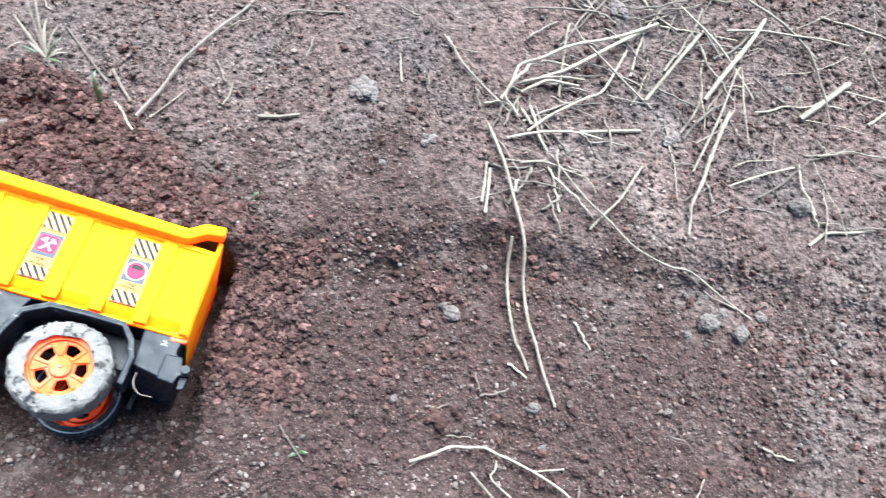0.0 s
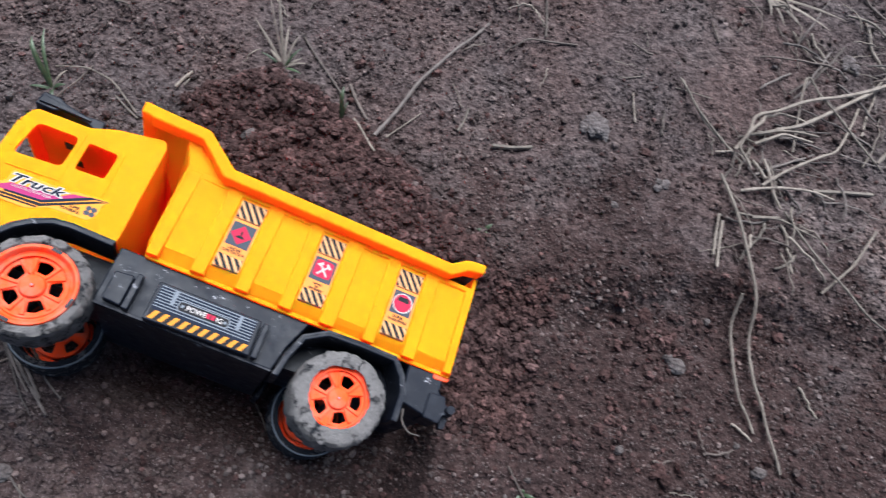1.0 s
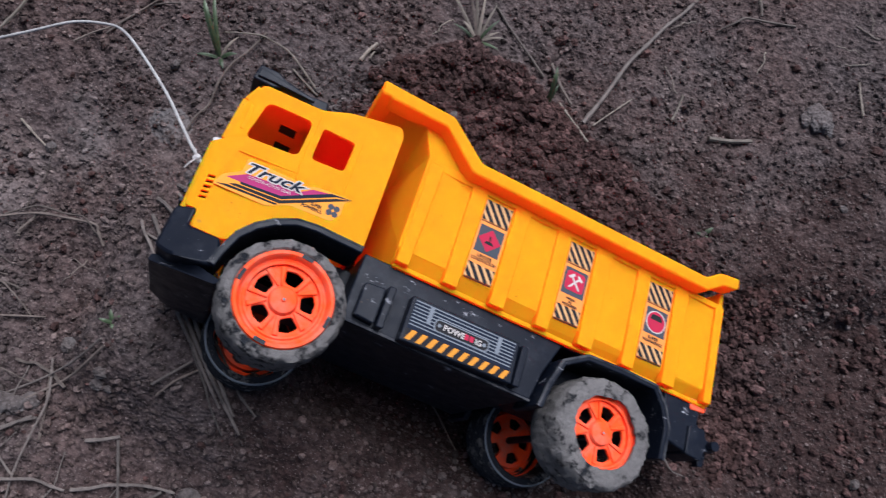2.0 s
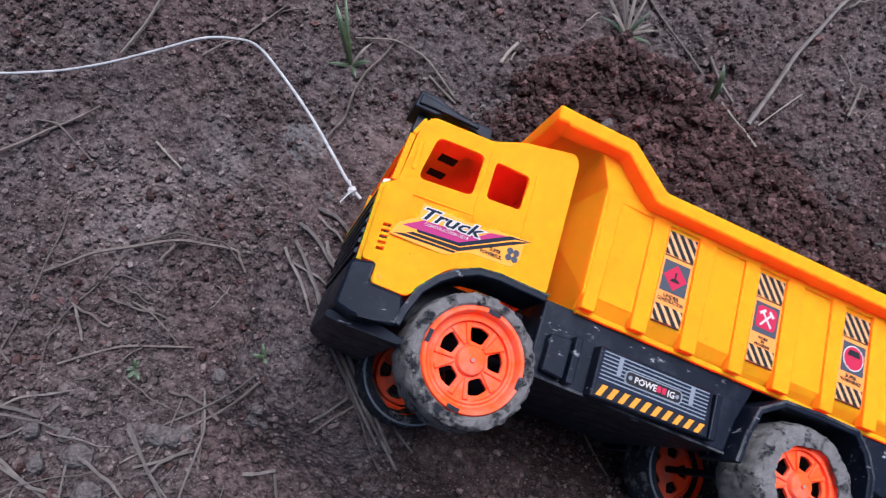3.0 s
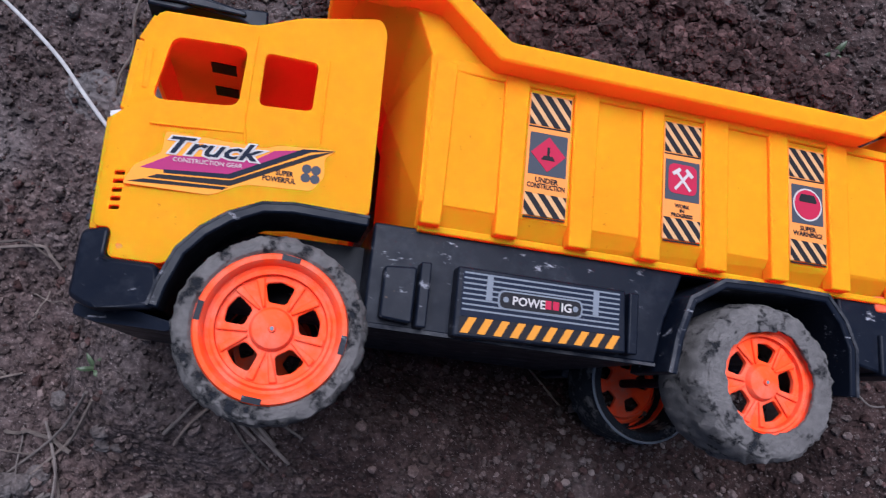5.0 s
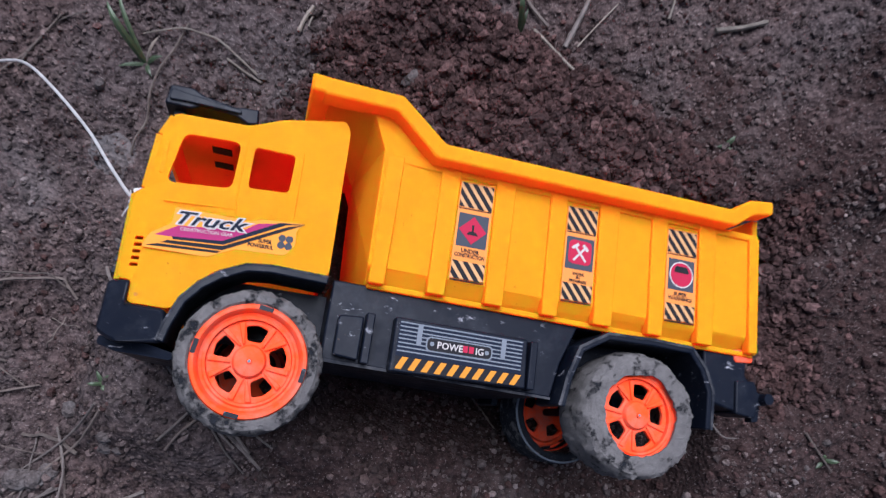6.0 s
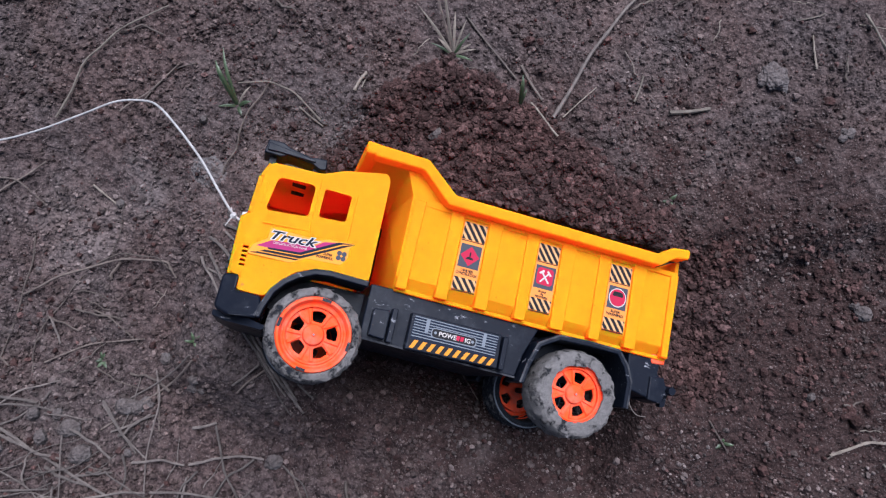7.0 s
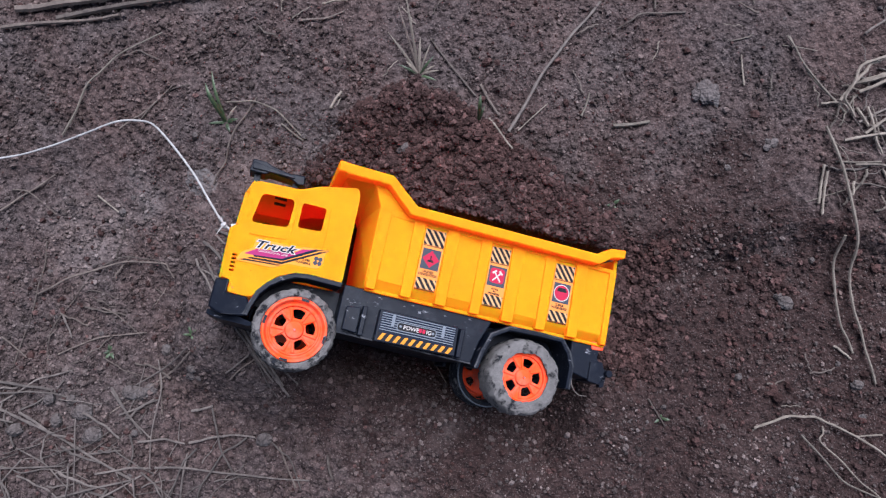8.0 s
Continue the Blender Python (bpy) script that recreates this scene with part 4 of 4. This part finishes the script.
stem([(0.166, 0.315), (0.158, 0.345)], 0.0012, 0.0009)
stem([(0.018, 0.275), (0.015, 0.251)], 0.0013, 0.0011)
stem([(0.248, -0.014), (0.279, 0.004), (0.306, 0.009), (0.330, 0.004), (0.378, -0.013), (0.42, -0.045)], 0.0018, 0.0014, lift=0.008)
stem([(0.299, -0.012), (0.346, -0.047), (0.385, -0.056)], 0.0014, 0.0010, lift=0.004)
stem([(0.319, 0.001), (0.317, -0.014), (0.362, -0.044), (0.395, -0.062)], 0.0012, 0.0010, lift=0.004)
stem([(0.374, 0.006), (0.348, -0.001), (0.324, 0.005)], 0.0012, 0.0009, lift=0.004)
stem([(0.246, -0.020), (0.270, -0.004)], 0.0012, 0.0008)
# at the eastern tangle
stem([(0.253, 0.292), (0.276, 0.253), (0.306, 0.188), (0.323, 0.124), (0.342, 0.084), (0.359, 0.054)], 0.0022, 0.0017, lift=0.006, label="long pale trailing dry stem")
stem([(0.295, 0.191), (0.303, 0.140), (0.316, 0.103), (0.331, 0.079)], 0.0020, 0.0015, lift=0.004, label="long pale trailing dry stem")
stem([(0.262, 0.216), (0.259, 0.255)], 0.0018, 0.0015)
stem([(0.198, 0.370), (0.227, 0.337), (0.263, 0.317)], 0.0013, 0.0015, lift=0.004)
stem([(0.398, 0.442), (0.345, 0.403), (0.309, 0.381), (0.271, 0.355), (0.263, 0.322), (0.279, 0.307)], 0.0026, 0.0016, lift=0.015)
stem([(0.393, 0.439), (0.317, 0.364), (0.281, 0.345)], 0.0022, 0.0028, lift=0.010)
stem([(0.507, 0.478), (0.477, 0.416), (0.455, 0.372)], 0.0026, 0.0030, lift=0.010, label="thick pale broken dry stalk")
stem([(0.479, 0.362), (0.464, 0.306), (0.450, 0.256), (0.452, 0.229)], 0.0026, 0.0016, lift=0.006)
stem([(0.315, 0.275), (0.353, 0.238), (0.400, 0.205), (0.441, 0.196), (0.465, 0.194), (0.520, 0.166)], 0.0016, 0.0015, lift=0.007)
stem([(0.454, 0.196), (0.482, 0.181), (0.520, 0.168)], 0.0013, 0.0010)
stem([(0.482, 0.498), (0.563, 0.445)], 0.0020, 0.0016, lift=0.008)
stem([(0.468, 0.453), (0.53, 0.46), (0.598, 0.472)], 0.0018, 0.0014, lift=0.010)
stem([(0.401, 0.285), (0.384, 0.246), (0.362, 0.213)], 0.0015, 0.0015, lift=0.004)
stem([(0.550, 0.374), (0.600, 0.429)], 0.0042, 0.0038, label="thick weathered piece of grey stalk")
stem([(0.563, 0.244), (0.578, 0.259), (0.622, 0.272)], 0.0024, 0.0018)
stem([(0.569, 0.339), (0.60, 0.350), (0.641, 0.354)], 0.0014, 0.0012, lift=0.004)
stem([(0.488, 0.289), (0.547, 0.321)], 0.0014, 0.0012, lift=0.004)
stem([(0.313, 0.335), (0.310, 0.410), (0.342, 0.386), (0.403, 0.352)], 0.0013, 0.0016, lift=0.012)
stem([(0.290, 0.292), (0.323, 0.325), (0.353, 0.351), (0.373, 0.408)], 0.0020, 0.0013, lift=0.008)
stem([(0.445, 0.447), (0.397, 0.356)], 0.0022, 0.0020, lift=0.010)
stem([(0.419, 0.467), (0.503, 0.384)], 0.0015, 0.0013, lift=0.010)
stem([(0.449, 0.291), (0.483, 0.411), (0.501, 0.334)], 0.0014, 0.0010, lift=0.008)
stem([(0.640, 0.420), (0.588, 0.419)], 0.0018, 0.0012)
stem([(0.338, 0.304), (0.396, 0.322)], 0.0028, 0.0022)
stem([(0.269, 0.260), (0.313, 0.269)], 0.0014, 0.0012)
# west of the truck's nose
twig([(-0.531, 0.032), (-0.507, 0.058), (-0.480, 0.085)], 0.0018, 0.0012)
twig([(-0.518, 0.062), (-0.501, 0.063), (-0.470, 0.047)], 0.0012, 0.0008)
twig([(-0.471, -0.033), (-0.443, -0.011), (-0.396, 0.015), (-0.356, 0.022), (-0.345, 0.010)], 0.0016, 0.0012, 0.004)
twig([(-0.414, 0.008), (-0.394, 0.021), (-0.364, 0.024), (-0.347, 0.012)], 0.0010, 0.0008, 0.004)
twig([(-0.475, 0.019), (-0.473, -0.026), (-0.476, -0.080), (-0.477, -0.106)], 0.0010, 0.0009)
twig([(-0.439, -0.087), (-0.404, -0.063), (-0.359, -0.048)], 0.0013, 0.0009)
twig([(-0.495, -0.081), (-0.467, -0.096)], 0.0012, 0.0010)
twig([(-0.452, -0.070), (-0.436, -0.032), (-0.425, -0.006)], 0.0008, 0.0007)
stem([(-0.444, -0.045), (-0.438, -0.055), (-0.429, -0.068)], 0.0018, 0.0010, GREY_STRAW)
stem([(-0.433, 0.074), (-0.406, 0.060)], 0.0013, 0.0008)
twig([(-0.428, 0.143), (-0.408, 0.163), (-0.385, 0.195)], 0.0012, 0.0008)
stem([(-0.480, 0.125), (-0.465, 0.177), (-0.442, 0.213), (-0.405, 0.244)], 0.0018, 0.0010, lift=0.003)
twig([(-0.409, 0.157), (-0.388, 0.190), (-0.37, 0.20)], 0.0011, 0.0008)
twig([(-0.442, 0.212), (-0.425, 0.222), (-0.405, 0.218)], 0.0015, 0.0010)
twig([(-0.302, -0.050), (-0.327, -0.082), (-0.373, -0.130)], 0.0013, 0.0012)
twig([(-0.338, -0.081), (-0.325, -0.121)], 0.0013, 0.0010)
twig([(-0.243, -0.046), (-0.261, -0.069)], 0.0013, 0.0010)
stem([(-0.092, -0.011), (-0.072, -0.028), (-0.056, -0.044)], 0.0011, 0.0008)
stem([(-0.249, 0.170), (-0.273, 0.182)], 0.0013, 0.0010)
for a, b, c in (((-0.316, 0.040), (-0.285, 0.006), 0.0022), ((-0.318, 0.052), (-0.280, 0.028), 0.0024), ((-0.322, 0.034), (-0.288, -0.002), 0.0018), ((-0.306, 0.060), (-0.276, 0.040), 0.0016),
                ((-0.300, 0.024), (-0.274, -0.008), 0.0020), ((-0.310, 0.066), (-0.284, 0.056), 0.0026), ((-0.312, 0.026), (-0.270, 0.012), 0.0015), ((-0.296, 0.046), (-0.272, 0.014), 0.0022)):
    stem([a, ((a[0] + b[0]) / 2, (a[1] + b[1]) / 2 + 0.003), b], c * 0.85, c * 0.7, GREY_STRAW, label="flattened straw caught under the toy truck's nose", group="straw under the nose")
for a, b, c in (((-0.268, -0.012), (-0.205, -0.076), 0.0022), ((-0.262, -0.012), (-0.212, -0.066), 0.0024), ((-0.266, -0.018), (-0.222, -0.064), 0.0018), ((-0.256, -0.014), (-0.199, -0.062), 0.0016), ((-0.262, -0.020), (-0.215, -0.080), 0.0012)):
    stem([a, ((a[0] + b[0]) / 2 + 0.002, (a[1] + b[1]) / 2 - 0.002), b], c, c * 0.6, GREY_STRAW, label="flattened straw caught under the toy truck's nose", group="straw under the nose")
# bundles of flattened stalks at the far west
stem([(-0.51, 0.236), (-0.48, 0.250), (-0.391, 0.282), (-0.34, 0.30)], 0.0042, 0.0030, TWIG, label="broad dark dead stalk")
stem([(-0.55, 0.236), (-0.510, 0.251), (-0.441, 0.274), (-0.39, 0.295)], 0.0050, 0.0040, TWIG, label="broad dark dead stalk")
stem([(-0.56, 0.215), (-0.50, 0.235), (-0.45, 0.252)], 0.0030, 0.0020, TWIG, label="broad dark dead stalk")
stem([(-0.275, 0.285), (-0.253, 0.291), (-0.235, 0.303)], 0.0020, 0.0012, TWIG)


def straw_litter(n, seed, x0, x1, y0, y1, longest, mean, swing, keep=None, mat=None):
    """A loose mat of single straws, thrown down by chance."""
    rnd = random.Random(seed)
    made = 0
    while made < n:
        x, y = rnd.uniform(x0, x1), rnd.uniform(y0, y1)
        if keep and not keep(x, y):
            continue
        a, length = radians(rnd.gauss(mean, swing)), rnd.uniform(0.02, longest)
        bend = rnd.uniform(-0.5, 0.5)
        pts = [(x, y)]
        for _ in range(3):
            x, y = x + math.cos(a) * length / 3, y + math.sin(a) * length / 3
            pts.append((x, y))
            a += bend * rnd.uniform(0.2, 1)
        r = rnd.choice((0.0006, 0.0008, 0.0010, 0.0014, 0.0018))
        lift = rnd.choice((0.0, 0.002, 0.006))
        if mat:
            stem(pts, r, r * 0.7, mat, lift=lift)
        else:
            (stem if rnd.random() < 0.6 else twig)(pts, r, r * 0.7, lift=lift)
        made += 1


def litter_stalk(points, r, lift=0.003):
    return stem(points, r * 0.8, r * 0.6, GREY_STRAW, "straw", "dull grey-brown straw in the matted litter", lift, "straw litter")


litter_stalk([(-0.53, -0.132), (-0.484, -0.146), (-0.418, -0.163), (-0.337, -0.187)], 0.0026)
litter_stalk([(-0.46, -0.148), (-0.424, -0.162), (-0.402, -0.162)], 0.0024)
litter_stalk([(-0.52, -0.124), (-0.489, -0.123), (-0.458, -0.122), (-0.436, -0.122)], 0.0026)
litter_stalk([(-0.481, -0.144), (-0.451, -0.114), (-0.42, -0.098)], 0.0016)
litter_stalk([(-0.378, -0.106), (-0.354, -0.127), (-0.338, -0.142)], 0.0022)
litter_stalk([(-0.363, -0.129), (-0.336, -0.109)], 0.0018)
litter_stalk([(-0.34, -0.071), (-0.33, -0.097), (-0.329, -0.14), (-0.323, -0.176)], 0.0014)
litter_stalk([(-0.306, -0.047), (-0.326, -0.071), (-0.357, -0.1)], 0.0015)
litter_stalk([(-0.278, -0.105), (-0.26, -0.141), (-0.243, -0.165)], 0.0018)
litter_stalk([(-0.297, -0.112), (-0.278, -0.103)], 0.0024)
litter_stalk([(-0.339, -0.15), (-0.316, -0.143), (-0.296, -0.144)], 0.0020)
litter_stalk([(-0.239, -0.126), (-0.257, -0.144), (-0.271, -0.178), (-0.273, -0.196)], 0.0018)
litter_stalk([(-0.214, -0.125), (-0.193, -0.136), (-0.176, -0.163)], 0.0013)
litter_stalk([(-0.319, -0.172), (-0.286, -0.165), (-0.231, -0.16), (-0.17, -0.153)], 0.0018)
litter_stalk([(-0.284, -0.146), (-0.293, -0.161), (-0.3, -0.199)], 0.0018)
litter_stalk([(-0.373, -0.189), (-0.34, -0.175), (-0.322, -0.173)], 0.0018)
litter_stalk([(-0.41, -0.223), (-0.371, -0.202), (-0.337, -0.187)], 0.0020)
litter_stalk([(-0.407, -0.135), (-0.396, -0.176), (-0.388, -0.218)], 0.0013)
litter_stalk([(-0.50, -0.214), (-0.47, -0.206), (-0.405, -0.189)], 0.0018)
litter_stalk([(-0.466, -0.224), (-0.448, -0.192)], 0.0016)
litter_stalk([(-0.377, -0.109), (-0.328, -0.146)], 0.0015)
litter_stalk([(-0.336, -0.185), (-0.331, -0.208)], 0.0018)
litter_stalk([(-0.33, -0.178), (-0.297, -0.199)], 0.0016)
litter_stalk([(-0.366, -0.213), (-0.329, -0.181)], 0.0018)
litter_stalk([(-0.235, -0.046), (-0.211, -0.07)], 0.0020)
litter_stalk([(-0.265, -0.063), (-0.248, -0.042)], 0.0017)
litter_stalk([(-0.274, -0.010), (-0.254, -0.031)], 0.0026)
litter_stalk([(-0.316, -0.187), (-0.303, -0.202)], 0.0016)
litter_stalk([(-0.292, -0.153), (-0.289, -0.197)], 0.0018)
litter_stalk([(-0.384, -0.172), (-0.363, -0.163)], 0.0018)
twig([(-0.206, -0.128), (-0.181, -0.162)], 0.0012, 0.0012)
twig([(-0.158, -0.126), (-0.148, -0.147)], 0.0018, 0.0014)
straw_litter(110, 5, -0.56, -0.25, -0.27, -0.125, 0.07, 10, 60, None, GREY_STRAW)
# a bleached tuft and crossing stalks at the edge of the eastern tangle
stem([(0.26, 0.319), (0.271, 0.343), (0.28, 0.359), (0.295, 0.369), (0.33, 0.372)], 0.0022, 0.0018, lift=0.012)
stem([(0.272, 0.34), (0.297, 0.351), (0.335, 0.360)], 0.0026, 0.0018, lift=0.008)
stem([(0.278, 0.332), (0.30, 0.347), (0.33, 0.352)], 0.0024, 0.0018, lift=0.008)
stem([(0.273, 0.282), (0.31, 0.296), (0.36, 0.304)], 0.0020, 0.0016, lift=0.004)
stem([(0.289, 0.261), (0.316, 0.265), (0.35, 0.262)], 0.0018, 0.0014, lift=0.003)
stem([(0.263, 0.249), (0.267, 0.206)], 0.0020, 0.0016)
stem([(0.281, 0.317), (0.293, 0.30)], 0.0022, 0.0018)
stem([(0.288, 0.319), (0.302, 0.289), (0.312, 0.277)], 0.0020, 0.0016, lift=0.004)
straw_litter(60, 15, 0.27, 0.48, 0.25, 0.46, 0.07, 40, 70, None, GREY_STRAW)
straw_litter(14, 6, -0.52, -0.32, -0.12, 0.02, 0.05, 30, 60, None, TWIG)
straw_litter(120, 7, 0.33, 0.70, 0.24, 0.62, 0.10, 60, 70, lambda x, y: y > 0.36 - 0.5 * (x - 0.33) and random.Random(int(x * 9000)).random() < 0.9)
straw_litter(26, 8, 0.24, 0.34, 0.22, 0.34, 0.05, -60, 60)
straw_litter(14, 9, 0.22, 0.32, 0.46, 0.52, 0.05, -40, 35)
straw_litter(16, 10, 0.0, 0.25, 0.25, 0.50, 0.025, 60, 80)
straw_litter(10, 11, -0.30, 0.0, 0.24, 0.36, 0.025, 60, 80)
straw_litter(14, 12, 0.1, 0.55, -0.05, 0.15, 0.03, 0, 80)


# ---- living plants ----
def blade(points, width, mat=GREEN):
    """A folded grass blade, broadest below its middle."""
    bm = bmesh.new()
    rows = []
    n = len(points)
    for i, p in enumerate(points):
        p = Vector(p)
        d = (Vector(points[min(i + 1, n - 1)]) - Vector(points[max(i - 1, 0)])).normalized()
        s = d.cross(Vector((0, 0, 1)))
        s = s.normalized() if s.length > 0.05 else Vector((1, 0, 0))
        w = width * (1 - (i / (n - 1)) ** 2.2) * (0.6 + 0.4 * min(1, i * 2 / n)) + 0.00015
        drop = s.cross(d) * w * 0.35
        rows.append([bm.verts.new(q) for q in (p - s * w - drop, p, p + s * w - drop)])
    for a, b in zip(rows, rows[1:]):
        for k in range(2):
            bm.faces.new((a[k], a[k + 1], b[k + 1], b[k]))
    return bm


def plant(name, x, y, leaves, label):
    """leaves: (bearing, length, rise, width, material) each."""
    base = tagged(new(name), label, "grass", "green shoots")
    z = height_at(x, y)
    base.matrix_world = pose(x, y, z)
    for bearing, length, rise, width, mat in leaves:
        c, s = math.cos(radians(bearing)), math.sin(radians(bearing))
        pts = []
        for i in range(7):
            t = i / 6
            pts.append((c * length * t, s * length * t, -0.001 + rise * math.sin(min(1, t * 1.05) * math.pi * 0.62)))
        to_object("leaf", blade(pts, width, mat), mat, base, thick=0.0002)
    return base


plant("grass_shoot", -0.328, 0.172, [(122, 0.034, 0.030, 0.0027, GREEN), (112, 0.046, 0.022, 0.0018, GREEN), (20, 0.014, 0.008, 0.0022, GREEN), (-50, 0.012, 0.006, 0.002, GREEN), (60, 0.020, 0.010, 0.0012, STRAW),
                                      (200, 0.016, 0.006, 0.0016, GREEN)], "young green grass shoot growing from the soil")
plant("grass_shoot", -0.083, 0.222, [(100, 0.022, 0.022, 0.0022, GREEN), (80, 0.014, 0.012, 0.0012, GREEN), (-60, 0.010, 0.005, 0.0016, STRAW), (-110, 0.009, 0.003, 0.0014, STRAW)], "small green grass blade at the tipped soil")
tuft_leaves = [(b, l, h, w, m) for b, l, h, w, m in ((112, 0.080, 0.020, 0.0014, STRAW), (120, 0.070, 0.018, 0.0012, TWIG), (140, 0.050, 0.012, 0.0014, STRAW), (100, 0.034, 0.014, 0.0014, STRAW), (60, 0.022, 0.010, 0.0014, GREEN),
                                                     (20, 0.020, 0.008, 0.0012, STRAW), (-10, 0.018, 0.006, 0.0014, GREEN), (170, 0.022, 0.008, 0.0014, GREEN), (-100, 0.024, 0.006, 0.0012, TWIG), (80, 0.030, 0.012, 0.0010, STRAW),
                                                     (150, 0.018, 0.008, 0.0016, STRAW), (40, 0.018, 0.006, 0.0014, STRAW))]
plant("grass_tuft", -0.150, 0.258, tuft_leaves, "half-dry tuft of grass with long bleached blades")
plant("grass_tuft", 0.262, 0.498, [(b, l, 0.008, 0.0016, STRAW) for b, l in ((170, 0.05), (-20, 0.07), (-40, 0.05), (-60, 0.04), (10, 0.05), (-5, 0.08), (-80, 0.03), (150, 0.03))], "splayed tuft of dry bleached grass")
for x, y, k in ((-0.389, -0.074, 7), (-0.306, -0.036, 4), (0.064, 0.172, 4), (0.158, -0.025, 3)):
    rnd = random.Random(int(1000 * x) + 99)
    plant("sprout", x, y, [(rnd.uniform(0, 360), rnd.uniform(0.004, 0.009), rnd.uniform(0.002, 0.005), rnd.uniform(0.0012, 0.0022), GREEN) for _ in range(k)], "tiny green seedling in bare soil")


# ---- the pull cord ----
def build_cord():
    cord = tagged(new("pull_cord"), "white cord tied to the toy truck's front", "cord")
    cord.matrix_world = pose(-0.281, 0.073, 0.080)
    base = Vector((-0.281, 0.073, 0.080))
    g = height_at
    line = [(-0.275, 0.070, 0.080), (-0.284, 0.076, 0.080), (-0.302, 0.092, 0.072), (-0.325, 0.112, 0.058), (-0.357, 0.136, 0.045), (-0.380, 0.150, 0.038), (-0.397, 0.151, 0.034), (-0.420, 0.146, 0.028), (-0.450, 0.130, 0.020),
            (-0.486, 0.110, 0.013)]
    line += [(x, y, max(g(x, y) + 0.002, z)) for x, y, z in ((-0.522, 0.093, 0.010), (-0.57, 0.08, 0.004), (-0.62, 0.085, 0.002), (-0.68, 0.07, 0.002))]
    part("strand", tube([Vector(p) - base for p in line], 0.00095, 0.00095, 8, 0.05), CORD, cord)
    bm = bmesh.new()
    bmesh.ops.create_icosphere(bm, subdivisions=2, radius=0.0027)
    for v in bm.verts:
        v.co *= 1 + 0.4 * noise.noise(v.co * 700)
    part("knot", bm, CORD, cord)
    rnd = random.Random(4)
    for _ in range(7):
        a = rnd.uniform(100, 260)
        d = Vector((math.cos(radians(a)), math.sin(radians(a)), rnd.uniform(-0.3, 0.5))) * rnd.uniform(0.005, 0.011)
        part("frayed_end", tube([(0, 0, 0), d * 0.5 + Vector((0, 0, 0.001)), d], 0.0005, 0.0003, 5, 0.05), CORD, cord)


build_cord()
part("tie_wire", tube([(0.046, 0.010, -0.006), (0.047, 0.002, -0.004), (0.053, -0.004, -0.003), (0.062, -0.004, -0.004)], 0.0005, 0.0004, 6, 0.05), GREY_STRAW, truck, "short dull bent wire")
